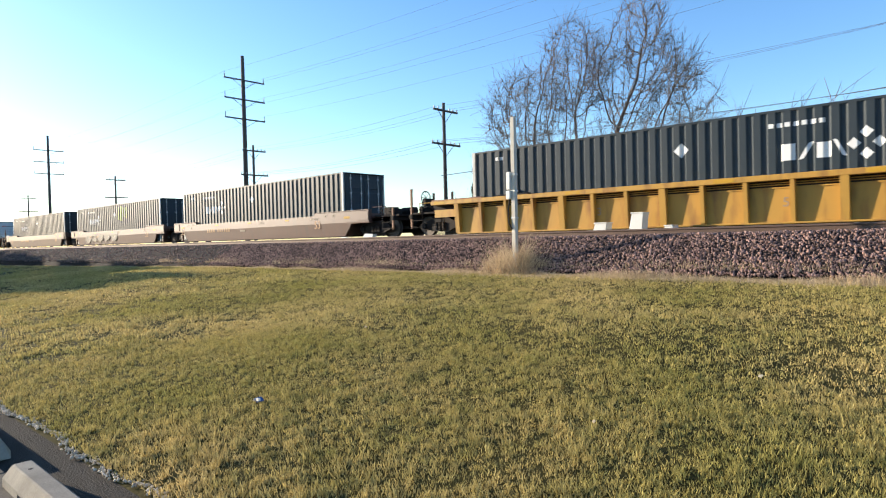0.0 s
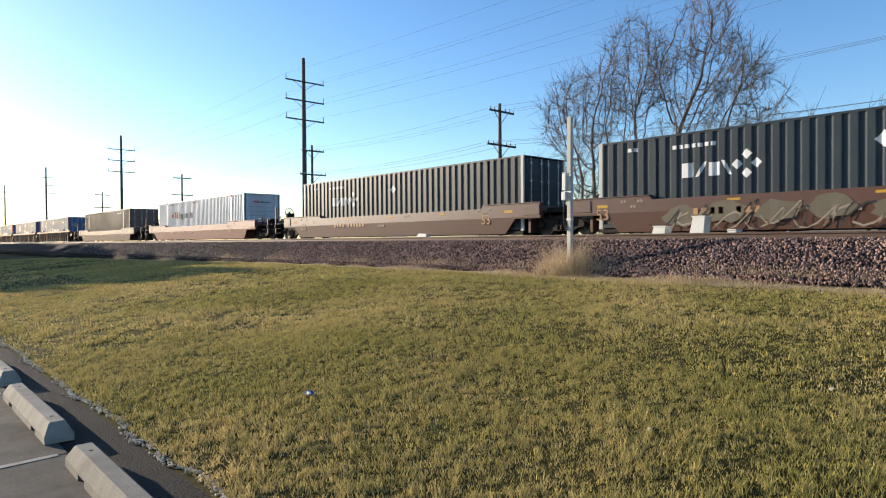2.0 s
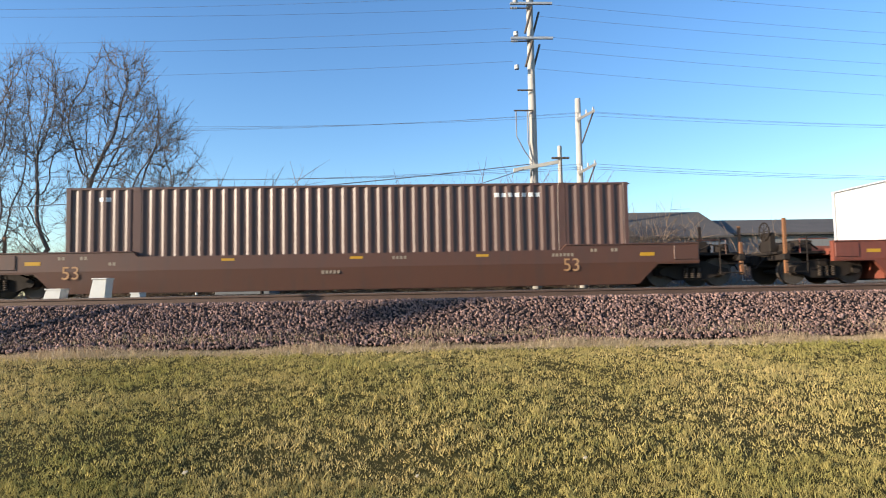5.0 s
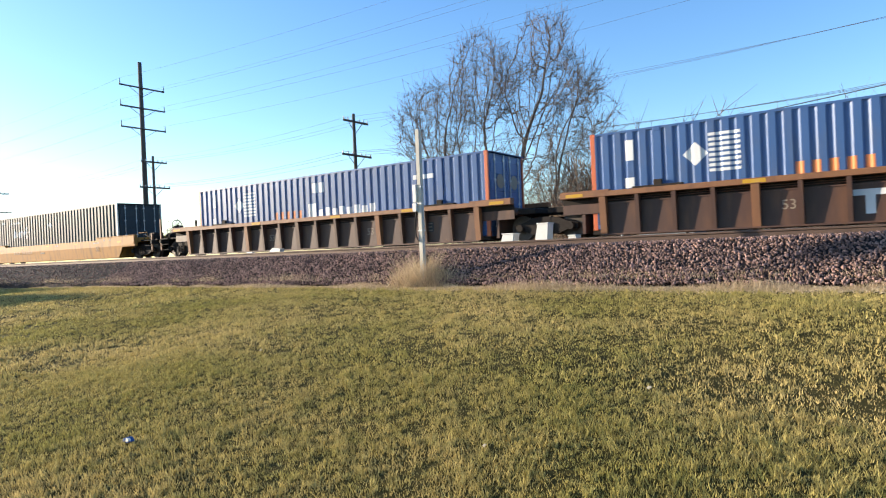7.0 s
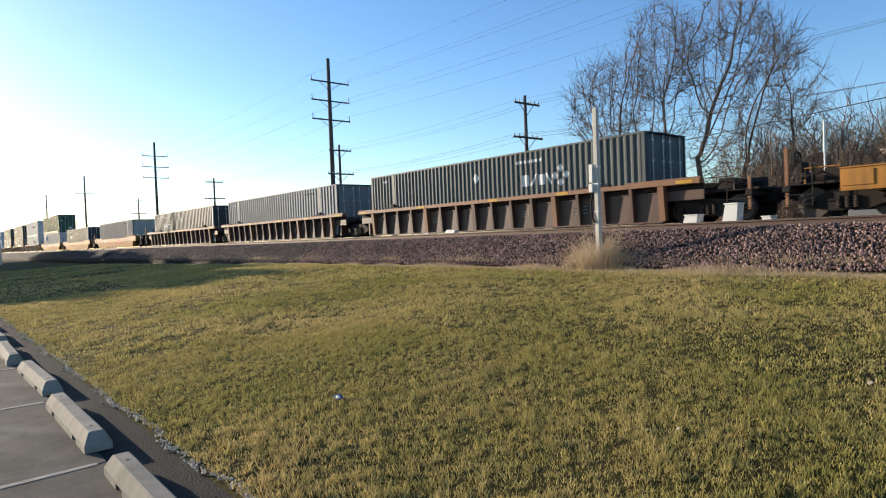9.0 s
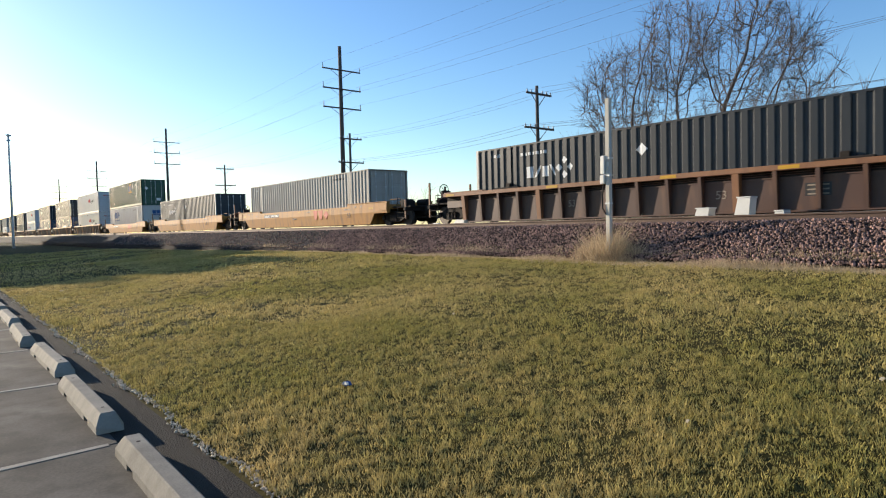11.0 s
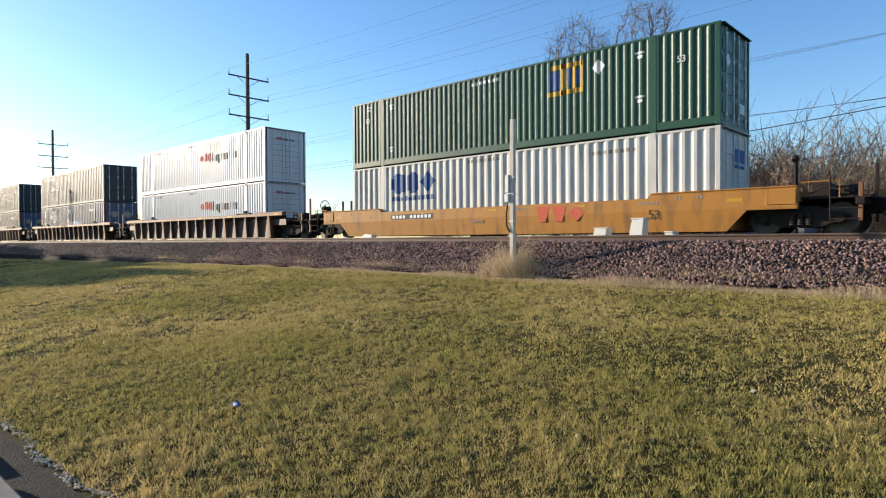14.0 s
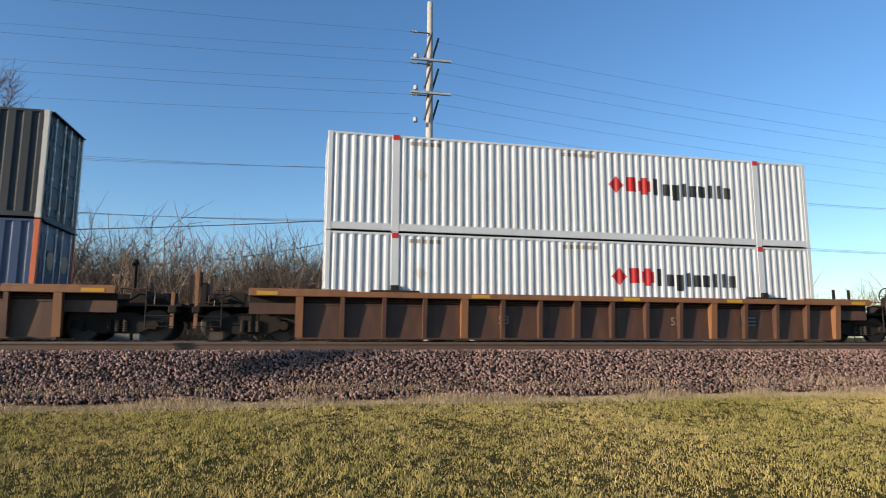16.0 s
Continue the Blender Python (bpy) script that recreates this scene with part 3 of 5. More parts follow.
def slate_container(flip=False, skin=None, lime=False, p=0.37, post=POST_GREY):
    d = 0.045
    con = container("dark slate corrugated container with pale corner posts and white block marks", skin or SLATE, skin or SLATE, p, d, end_post=post)
    u = 10.67 if flip else 2.94
    mark(con, [(u, u + 0.34, 1.52, 1.96), ("p", u + 0.42, u + 0.78, 1.52, 1.96, 1), (u + 0.84, u + 1.16, 1.52, 1.92), ("p", u + 1.2, u + 1.5, 1.52, 1.96, -1)], INK["white"], p, d, "white plain blocks of a brand mark")
    uc, zc = u + 1.92, 1.80
    mark(con, [("d", uc, zc + 0.27, 0.15), ("d", uc, zc - 0.27, 0.15), ("d", uc - 0.27, zc, 0.15), ("d", uc + 0.27, zc, 0.15)], INK["white"], p, d, "white plain diamonds")
    mark(con, [("d", 8.0 if flip else 8.15, 2.1, 0.22)], INK["white"], p, d, "white placard diamond")
    code_bars(con, u - 0.3, 2.42, INK["white"], p, d, 7)
    code_bars(con, 1.1, 2.5, INK["white"], p, d, 2)
    if lime:
        mark(con, [(8.9, 9.05, 1.7, 2.6), (9.3, 9.5, 1.6, 2.7), (9.8, 9.95, 1.9, 2.6), (10.2, 10.45, 1.75, 2.6)], INK["lime"], p, d, "faint lime graffiti strokes")
    return con


def white_container(flip=False):
    p, d = 0.245, 0.03
    con = container("clean white corrugated container with red and black block marks", WHITE, WHITE, p, d, foot=0.24)
    a = 2.98 if flip else 8.82
    z0, z1 = 1.53, 2.08
    mark(con, [("d", a + 0.22, (z0 + z1) / 2, 0.27), (a + 0.56, a + 0.92, z0 + 0.08, z1), (a + 0.99, a + 1.09, z0 + 0.1, z1 - 0.1), (a + 1.09, a + 1.33, z0, z1), (a + 1.33, a + 1.43, z0 + 0.1, z1 - 0.1)], INK["red"], p, d, "red plain blocks of a brand mark")
    b = a + 1.52
    blocks = [(b, b + 0.16, z0, z1)]
    for i in range(8):
        q = b + 0.36 + i * 0.32
        lo = z0 - 0.14 if i == 1 else z0
        if i in (2, 5, 6):
            blocks += [(q + 0.07, q + 0.19, z0, z0 + 0.44)]
        else:
            blocks += [(q, q + 0.25, lo, z0 + 0.38)]
    mark(con, blocks, INK["black"], p, d, "black plain blocks of a brand mark")
    mark(con, [("d", 13.4 if flip else 2.74, 1.75, 0.2)], POST_GREY, p, d, "grey placard diamond")
    code_bars(con, 2.4, 2.62, INK["faded"], p, d, 5)
    code_bars(con, 7.2, 2.62, INK["faded"], p, d, 6)
    for u in (1.98, 14.17):
        part("red_cap", Build().box(u - 0.095, u + 0.095, -1.316, -1.2, 2.75, 2.908, 0.006), INK["red"], con, "red painted casting")
    b = Build()
    for z in np.arange(0.5, 2.5, 0.3):
        b.box(BOX_LEN + 0.021, BOX_LEN + 0.024, -0.95, 0.95, z, z + 0.02)
    part("door_marking", b, INK["faded"], con)
    b = Build()
    for i in range(3):
        b.box(BOX_LEN + 0.021, BOX_LEN + 0.025, -0.62 + 0.13 * i, -0.53 + 0.13 * i, 2.28, 2.42)
    part("door_marking", b, INK["red"], con)
    b = Build()
    for i in range(8):
        b.box(BOX_LEN + 0.021, BOX_LEN + 0.025, -0.22 + 0.10 * i, -0.16 + 0.10 * i, 2.28, 2.38)
    part("door_marking", b, INK["black"], con)
    return con


def blue_container(lower=False):
    p, d = 0.37, 0.04
    con = container("blue corrugated container with orange corner posts and white block marks", BLUE if not lower else NAVY, BLUE if not lower else NAVY, p, d, end_post=ORANGE)
    stripes = [(3.35, 4.15, 1.45 + 0.14 * i, 1.53 + 0.14 * i) for i in range(8)]
    mark(con, stripes + [("d", 3.0, 1.98, 0.33)], INK["white"], p, d, "white striped plain emblem")
    mark(con, [(7.5, 7.95, 0.85, 1.72)] + [(8.05 + 0.4 * i, 8.05 + 0.4 * i + 0.27, 0.85, 1.45 + 0.06 * (i % 2)) for i in range(8)], INK["white"], p, d, "white plain blocks of a brand mark")
    mark(con, [(5.4 + 0.37 * i, 5.4 + 0.37 * i + 0.2, 0.2, 1.5) for i in range(5)], INK["orange"], p, d, "orange lower stripes")
    mark(con, [(7.75, 8.05, 2.15, 2.55), (8.15, 8.4, 2.15, 2.55)], INK["white"], p, d)
    mark(con, [(13.0, 13.25, 2.2, 2.36), (13.4, 13.9, 2.2, 2.36)], INK["white"], p, d)
    mark(con, [(1.0, 1.3, 1.2, 1.5), (1.0, 1.3, 0.7, 1.0), (1.05, 1.3, 2.0, 2.6)], INK["white"], p, d)
    b = Build()
    for y in (-0.75, 0.25):
        b.tube([(BOX_LEN + 0.021, y + 0.25, 1.9), (BOX_LEN + 0.026, y + 0.25, 1.9)], 0.26, 10)
    part("door_marking", b, INK["faded"], con, "pale round plain emblems")
    return con


def plain_container(label, skin, post=None, pitch=0.34, logo=None):
    con = container(label, skin, post or skin, pitch, 0.04)
    code_bars(con, 12.2, 2.5, INK["black"] if skin in (BEIGE, GREY) else INK["white"], pitch, 0.04, 7)
    code_bars(con, 0.9, 2.5, INK["white"], pitch, 0.04, 2)
    if logo:
        mark(con, slogan(6.0, 9.5, 1.3, 1.9, 7, 4), INK[logo], pitch, 0.04, "plain blocks of a brand mark")
    return con


def dingy_white_container():
    p, d = 0.35, 0.05
    con = container("dingy white corrugated container with blue block marks", OFFWHITE, OFFWHITE, p, d, foot=0.2)
    a, z0, z1 = 2.53, 1.66, 2.52
    ring = [(a, a + 0.14, z0 + 0.2, z1 - 0.2), (a + 0.14, a + 0.28, z0 + 0.06, z1 - 0.06), (a + 0.28, a + 0.62, z0, z1), (a + 0.62, a + 0.82, z0 + 0.06, z1 - 0.06)]
    mid = [(a + 0.98, a + 1.12, z0 + 0.1, z1 - 0.1), (a + 1.12, a + 1.48, z0, z1), (a + 1.48, a + 1.6, z0 + 0.1, z1 - 0.1)]
    end = [("d", a + 2.15, (z0 + z1) / 2, 0.43)]
    mark(con, ring + mid + end, INK["blue"], p, d, "large blue plain shapes of a brand mark")
    mark(con, slogan(a + 0.05, a + 2.55, 1.36, 1.55, 10, 3, 0.3), INK["blue"], p, d, "row of small dark blue blocks")
    code_bars(con, 12.1, 2.42, INK["faded"], p, d, 8)
    code_bars(con, 6.8, 2.62, INK["faded"], p, d, 8)
    b = Build()
    b.box(BOX_LEN + 0.021, BOX_LEN + 0.025, -0.2, 0.75, 1.95, 2.35)
    b.box(BOX_LEN + 0.021, BOX_LEN + 0.025, -0.15, 0.72, 1.78, 1.88)
    part("door_marking", b, INK["blue"], con, "blue plain emblem")
    return con


def green_container():
    p, d = 0.255, 0.035
    con = container("glossy dark green corrugated container with a yellow emblem", GREEN, GREEN, p, d, foot=0.26)
    z0, z1 = 1.62, 2.66
    a = 10.4
    mark(con, [(a + 0.16, a + 1.38, z1 - 0.16, z1), (a, a + 1.3, z0, z0 + 0.16), (a + 0.55, a + 0.75, z0, z1), (a + 0.98, a + 1.1, z0, z1), (a + 1.3, a + 1.40, z0, z1)], INK["yellow"], p, d, "yellow plain frame emblem")
    mark(con, [(a + 0.06, a + 0.5, z0 + 0.2, z1 - 0.2), (a + 0.78, a + 0.95, z0 + 0.3, z1 - 0.2), (a + 1.13, a + 1.28, z0 + 0.3, z1 - 0.3)], INK["blue"], p, d, "dark blue plain blocks")
    mark(con, [("d", 12.35, 2.32, 0.25)], INK["white"], p, d, "white placard diamond")
    code_bars(con, 7.0, 2.58, INK["white"], p, d, 7)
    for u, z in ((0.9, 1.95), (14.9, 1.95)):
        n = part("length_number", letters("53", 0.28, INK["white"]), INK["white"], con, "white number 53")
        n.location = (u, -1.305, z)
    for u, z in ((2.4, 2.5), (2.4, 0.7), (13.6, 2.45), (13.6, 1.1), (1.0, 2.6)):
        mark(con, [(u, u + 0.3, z, z + 0.07), (u + 0.05, u + 0.25, z - 0.14, z - 0.04)], INK["white"], p, d)
    b = Build()
    b.tube([(BOX_LEN + 0.021, -0.75, 1.9), (BOX_LEN + 0.026, -0.75, 1.9)], 0.2, 4)
    b.box(BOX_LEN + 0.021, BOX_LEN + 0.025, 0.3, 0.75, 0.5, 0.8)
    part("door_marking", b, INK["white"], con, "white plain marks")
    return con


def truck_meshes():
    side = Build()
    for s in (-1, 1):
        y0, y1 = s * 0.98 - 0.06, s * 0.98 + 0.06
        side.prism([(-1.12, 0.40), (-1.12, 0.58), (-0.75, 0.66), (-0.42, 0.80), (0.42, 0.80), (0.75, 0.66), (1.12, 0.58), (1.12, 0.40), (0.80, 0.40), (0.45, 0.26), (-0.45, 0.26), (-0.80, 0.40)], "y", y0, y1)
        for u in (-0.89, 0.89):
            side.tube([(u, s * 1.03, 0.49), (u, s * 1.14, 0.49)], 0.12, 10)
    side.box(-0.22, 0.22, -1.05, 1.05, 0.62, 0.82, 0.02)
    spring = Build()
    for s in (-1, 1):
        for u in (-0.2, 0.0, 0.2):
            spring.tube([(u, s * 1.07, 0.32 + 0.03 * k) for k in range(11)], [0.045 if k % 2 else 0.08 for k in range(11)], 8)
    wheel = Build()
    for s in (-1, 1):
        wheel.tube([(0, s * 0.68, 0), (0, s * 0.70, 0), (0, s * 0.715, 0), (0, s * 0.82, 0)], [0.445, 0.445, 0.42, 0.415], 24)
        wheel.tube([(0, s * 0.80, 0), (0, s * 0.87, 0)], [0.20, 0.13], 12)
    wheel.tube([(0, -0.95, 0), (0, 0.95, 0)], 0.075, 8)
    return side.mesh("truck_frame", UNDER), [q.mesh("spring", SPRING) for q in pieces(spring)], wheel.mesh("wheelset", WHEEL)


TRUCK, SPRINGS, WHEELSET = truck_meshes()


def add_truck(car, u):
    t = part("truck", TRUCK, UNDER, car, "grimy cast steel truck")
    t.location = (u, 0, 0)
    for data in SPRINGS:
        part("spring", data, SPRING, t)
    for d in (-0.89, 0.89):
        w = part("wheelset", WHEELSET, WHEEL, t)
        w.location = (d, 0, 0.487)


def end_gear(car, u, s, body, brake):
    """Platform, stakes, ladder, coupler and brake gear at a car's free end; s: 1 at the right end, -1 at the left."""
    def span(a, c):
        return sorted((u + s * a, u + s * c))
    b = Build()
    x0, x1 = span(0.0, 1.55)
    b.box(x0, x1, -1.15, 1.15, 0.98, 1.06, 0.01)
    x0, x1 = span(1.25, 1.45)
    b.box(x0, x1, -1.38, 1.38, 0.80, 0.98, 0.02)
    part("end_platform", b, UNDER, car)
    b = Build()
    x0, x1 = span(-0.2, 1.6)
    b.box(x0, x1, -0.22, 0.22, 0.60, 0.98, 0.02)
    x0, x1 = span(1.6, 1.9)
    b.box(x0, x1, -0.13, 0.13, 0.72, 0.98, 0.04)
    x0, x1 = span(1.5, 1.75)
    b.box(x0, x1, -0.2, 0.2, 0.66, 1.0, 0.03)
    part("coupler", b, UNDER, car, "dark cast steel coupler and draft sill")
    for y in (-1.30, 1.30):
        part("stake", Build().box(u + s * 1.35 - 0.045, u + s * 1.35 + 0.045, y - 0.04, y + 0.04, 0.40, 2.05 if y > 0 or brake else 1.35, 0.006), CHORD_RUST, car)
    b = Build()
    b.tube([(u + s * 0.7, -1.33, 0.4), (u + s * 0.7, -1.33, 1.5)], 0.02, 6)
    for z in (0.45, 0.72, 0.99):
        b.tube([(u + s * 0.7, -1.34, z), (u + s * 1.35, -1.34, z)], 0.016, 6)
    part("ladder", b, UNDER, car)
    part("handrail", Build().tube([(u + s * 0.05, -1.3, 1.42), (u + s * 0.9, -1.3, 1.42), (u + s * 0.9, -1.3, 1.0)], 0.018, 6), body, car)
    b = Build()
    x0, x1 = span(0.15, 0.62)
    b.box(x0, x1, -0.75, -0.2, 1.06, 1.42, 0.03)
    b.tube([(u + s * 0.35, 0.3, 1.25), (u + s * 1.15, 0.3, 1.25)], 0.17, 10)
    x0, x1 = span(0.9, 1.1)
    b.box(x0, x1, -1.1, -0.5, 1.06, 1.32, 0.03)
    b.tube([(u + s * 0.2, -1.05, 1.12), (u + s * 0.5, -1.15, 1.30), (u + s * 1.0, -1.2, 1.18), (u + s * 1.4, -0.5, 1.0), (u + s * 1.75, -0.3, 0.55)], 0.025, 6)
    part("brake_gear", b, UNDER, car, "dark valves, cylinder and air hoses")
    if brake:
        w = Build()
        n = 14
        pts = [(u + s * 1.42, -0.35 + 0.28 * math.cos(2 * math.pi * k / n), 1.72 + 0.28 * math.sin(2 * math.pi * k / n)) for k in range(n + 1)]
        w.tube(pts, 0.022, 5, cap=False)
        for k in range(4):
            a = math.pi * k / 4
            w.tube([(u + s * 1.42, -0.35 - 0.27 * math.cos(a), 1.72 - 0.27 * math.sin(a)), (u + s * 1.42, -0.35 + 0.27 * math.cos(a), 1.72 + 0.27 * math.sin(a))], 0.012, 4)
        w.box(u + s * 1.30 - 0.1, u + s * 1.30 + 0.1, -0.6, -0.1, 1.06, 1.68, 0.03)
        part("brake_wheel", w, UNDER, car)


def smooth_side(b, out, l, r, end_top):
    """Smooth plate with a crease: upright band above, leaning in below, cut away over the trucks."""
    y_top, y_low = 1.50 * out, 1.42 * out
    yi = 1.33 * out
    outline = [(l, 0.74), (l + 1.23, 0.74), (l + 1.78, 0.17), (r - 1.78, 0.17), (r - 1.23, 0.74), (r, 0.74)]
    n = 3.95 if l < -1.5 else 2.9
    m = 3.95 if r > 17.5 else 2.9
    top = [(r, end_top), (r - m, end_top), (r - m - 0.1, 1.19), (l + n + 0.1, 1.19), (l + n, end_top), (l, end_top)]

    def yy(z):
        return y_top if z > 0.79 else y_low + (y_top - y_low) * max(0, (z - 0.17) / 0.63)
    crease = [(r, 0.80), (l, 0.80)]
    low = outline + crease
    up = crease[::-1] + top
    for ring in (low, up):
        vo = [(u, yy(z), z) for u, z in ring]
        vi = [(u, yi, z) for u, z in ring]
        n = len(ring)
        b.add(vo + vi, [tuple(range(n)), tuple(range(n, 2 * n))[::-1]] + [(i, (i + 1) % n, (i + 1) % n + n, i + n) for i in range(n)])
    return b


def well_car(style, label, body, chord=None, left="free", right="free", number="53", brand=None, graffiti=False, patches=None):
    """One well car; u as for the container that it carries."""
    car = tagged(new("well_car"), label, "railway wagon", group="well cars of the train")
    lo = -1.98 if left == "free" else -0.95
    hi = 16.15 + (1.98 if right == "free" else 0.95)
    if style == "smooth":
        for out in (-1, 1):
            part("side_sill", smooth_side(Build(), out, lo, hi, 1.31), body, car)
        for u in (lo, hi):
            a, c = (u + 0.03, u + 0.75) if u == lo else (u - 0.75, u - 0.03)
            part("end_pocket", Build().box(a, c, -1.525, -1.49, 0.86, 1.26, 0.008), body, car)
        for a, c in ((lo, 1.95), (14.2, hi)):
            for y0, y1 in ((-1.53, -1.31), (1.31, 1.53)):
                part("guide_rail", Build().box(a, c, y0, y1, 1.31, 1.345, 0.006), chord or body, car)
        for u in (lo + 1.0, hi - 1.75):
            part("reflector_patch", Build().box(u, u + 0.42, -1.506, -1.49, 0.98, 1.08), INK["yellow"], car, "yellow painted patch")
        for u in (4.4, 8.0, 11.6):
            part("reflector_patch", Build().box(u, u + 0.36, -1.506, -1.49, 1.03, 1.10), INK["yellow"], car, "yellow painted patch")
        stencils = Build()
        for u, z, n in ((lo + 1.9, 1.12, 2), (lo + 2.5, 1.12, 2), (7.2, 0.62, 5), (9.2, 1.0, 4), (hi - 3.2, 1.12, 2), (hi - 2.6, 1.12, 2), (1.3, 0.95, 2), (13.8, 1.0, 6)):
            for i in range(n):
                stencils.box(u + 0.11 * i, u + 0.11 * i + 0.07, -1.5065, -1.49 if z > 0.8 else -1.46, z, z + 0.09)
        part("stencil", stencils, INK["faded"], car)
    else:
        ch = chord or body
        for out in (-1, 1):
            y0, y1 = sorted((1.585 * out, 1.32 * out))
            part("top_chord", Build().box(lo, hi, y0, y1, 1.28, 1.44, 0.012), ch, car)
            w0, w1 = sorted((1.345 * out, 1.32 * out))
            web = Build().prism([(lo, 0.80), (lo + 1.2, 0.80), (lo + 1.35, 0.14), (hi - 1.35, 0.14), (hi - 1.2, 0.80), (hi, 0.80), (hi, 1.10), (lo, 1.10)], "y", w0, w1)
            # Near-black strip that paints in the shadow of the slot beneath the chord.
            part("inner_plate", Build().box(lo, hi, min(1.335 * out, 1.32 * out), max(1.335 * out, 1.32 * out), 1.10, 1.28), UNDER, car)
            for z in (1.165, 1.225):
                part("air_pipe", Build().tube([(lo + 1.3, 1.36 * out, z), (hi - 1.3, 1.36 * out, z)], 0.016, 6), body, car)
            part("bottom_flange", Build().box(lo + 1.3, hi - 1.3, min(1.50 * out, 1.32 * out), max(1.50 * out, 1.32 * out), 0.12, 0.17, 0.008), body, car)
            part("stringer", Build().box(lo + 1.3, hi - 1.3, min(1.37 * out, 1.345 * out), max(1.37 * out, 1.345 * out), 1.07, 1.105), body, car)
            part("side_web", web, body, car)
            n = 16
            for i in range(n):
                u = lo + 1.33 + (hi - lo - 2.66) * i / (n - 1)
                wide = 0.10 if i in (0, 4, 7, 11, 15) else 0.055
                a, c = sorted((1.47 * out, 1.30 * out))
                part("side_post", Build().prism([(1.345 * out, 0.17), (1.48 * out, 0.17), (1.572 * out, 1.28), (1.345 * out, 1.28)], "x", u - wide, u + wide), ch if i in (0, 4, 11, 15) else body, car)
        for u in (lo + 0.2, 4.2, 9.0, 12.6, hi - 0.8):
            part("reflector_patch", Build().box(u, u + 0.55, -1.591, -1.58, 1.31, 1.41), INK["yellow"], car, "yellow painted patch")
        for u in (1.98, 14.17):
            part("lift_guide", Build().box(u - 0.7, u + 0.7, -1.54, -1.33, 1.435, 1.50, 0.01).box(u - 0.12, u + 0.12, -1.42, -1.315, 1.44, 1.66, 0.02), UNDER, car)
        for a, c in ((lo, 0.6), (15.5, hi)):
            part("guide_rail", Build().box(a, c, -1.54, -1.33, 1.435, 1.49, 0.01), CHORD_RUST, car)
        plate = Build().box(13.2, 13.85, -1.352, -1.34, 0.55, 0.90)
        part("data_plate", plate, INK["black"], car)
        frame = Build()
        for z in (0.60, 0.72, 0.84):
            frame.box(13.26, 13.79, -1.356, -1.345, z - 0.02, z + 0.02)
        part("data_lines", frame, INK["faded"], car)
    part("well_floor", Build().box(0.0, 16.15, -1.34, 1.34, 0.16, 0.27), UNDER, car)
    part("bulkhead", Build().box(-0.35, -0.25, -1.32, 1.32, 0.2, 1.25).box(lo, -0.3, -1.28, 1.28, 0.94, 1.04), body, car)
    part("bulkhead", Build().box(16.40, 16.50, -1.32, 1.32, 0.2, 1.25).box(16.45, hi, -1.28, 1.28, 0.94, 1.04), body, car)
    face = -1.506 if style == "smooth" else -1.352
    if number:
        for u in (14.1,) if body is CAR_YELLOW else ((0.0, 14.1) if style == "smooth" else (5.05, 10.7)):
            n = part("length_number", letters(number, 0.38 if body is CAR_YELLOW else 0.52 if style == "smooth" else 0.36, INK["black"] if body is CAR_YELLOW else INK["tan"] if style == "smooth" else INK["faded"]), INK["faded"], car, "stencilled number 53")
            n.location = (u, face, 0.58)
    if brand == "red":
        b = Build()
        for q in (10.07, 10.72):
            b.prism([(q, 1.10), (q + 0.56, 1.10), (q + 0.40, 0.57), (q + 0.16, 0.57)], "y", face, face + 0.05)
        b.prism([(11.36, 0.84), (11.66, 0.57), (11.96, 0.84), (11.66, 1.10)], "y", face, face + 0.05)
        part("marking", b, INK["pink"], car, "red plain shapes of a brand mark")
        part("marking", Build().box(2.72, 5.18, face, face + 0.006, 0.84, 1.05), INK["black"], car, "black band")
        b = Build()
        for i in range(11):
            if i != 4:
                b.box(2.82 + 0.21 * i, 2.96 + 0.21 * i, face - 0.004, face, 0.88, 1.01)
        part("marking", b, INK["white"], car, "white bars")
    elif brand == "row":
        b = Build()
        for i in range(11):
            if i != 4:
                b.box(3.4 + 0.25 * i, 3.54 + 0.25 * i, face - 0.002, face + 0.03, 0.66, 0.85)
        part("marking", b, INK["tan"], car, "faded yellow bars")
    elif brand == "white":
        b = Build()
        b.box(6.6, 7.3, face, face + 0.006, 0.80, 0.95).box(6.85, 7.05, face, face + 0.006, 0.35, 0.8)
        b.box(7.9, 8.15, face, face + 0.006, 0.35, 0.95).box(8.35, 8.8, face, face + 0.006, 0.45, 0.95)
        part("marking", b, INK["white"], car, "white plain shapes of a brand mark")
    if graffiti:
        rng = random.Random(3)
        for i in range(5):
            u, z, w, h = 2.4 + 1.35 * i, rng.uniform(0.25, 0.4), rng.uniform(1.0, 1.5), rng.uniform(0.6, 0.75)
            ring = [(u + w * (0.5 + 0.5 * math.cos(t) * rng.uniform(0.7, 1.1)), z + h * (0.5 + 0.5 * math.sin(t) * rng.uniform(0.7, 1.1))) for t in np.linspace(0, 5.9, 14)]
            part("graffiti", Build().prism(ring, "y", face - 0.001 * i - 0.001, face + 0.06), INK["sage"], car, "grey-green sprayed graffiti shape")
        for i in range(16):
            u, z, a = 2.3 + 0.42 * i, rng.uniform(0.35, 0.8), rng.uniform(0, 6)
            b = Build()
            pts = [(u + 0.35 * math.sin(a + 0.55 * k) + 0.06 * k, z + 0.3 * math.sin(0.7 * a + 0.8 * k)) for k in range(9)]
            b.add([(x, face - 0.008, min(max(q + e, 0.2), 1.17)) for x, q in pts for e in (-0.03, 0.03)], [(2 * k, 2 * k + 2, 2 * k + 3, 2 * k + 1) for k in range(8)])
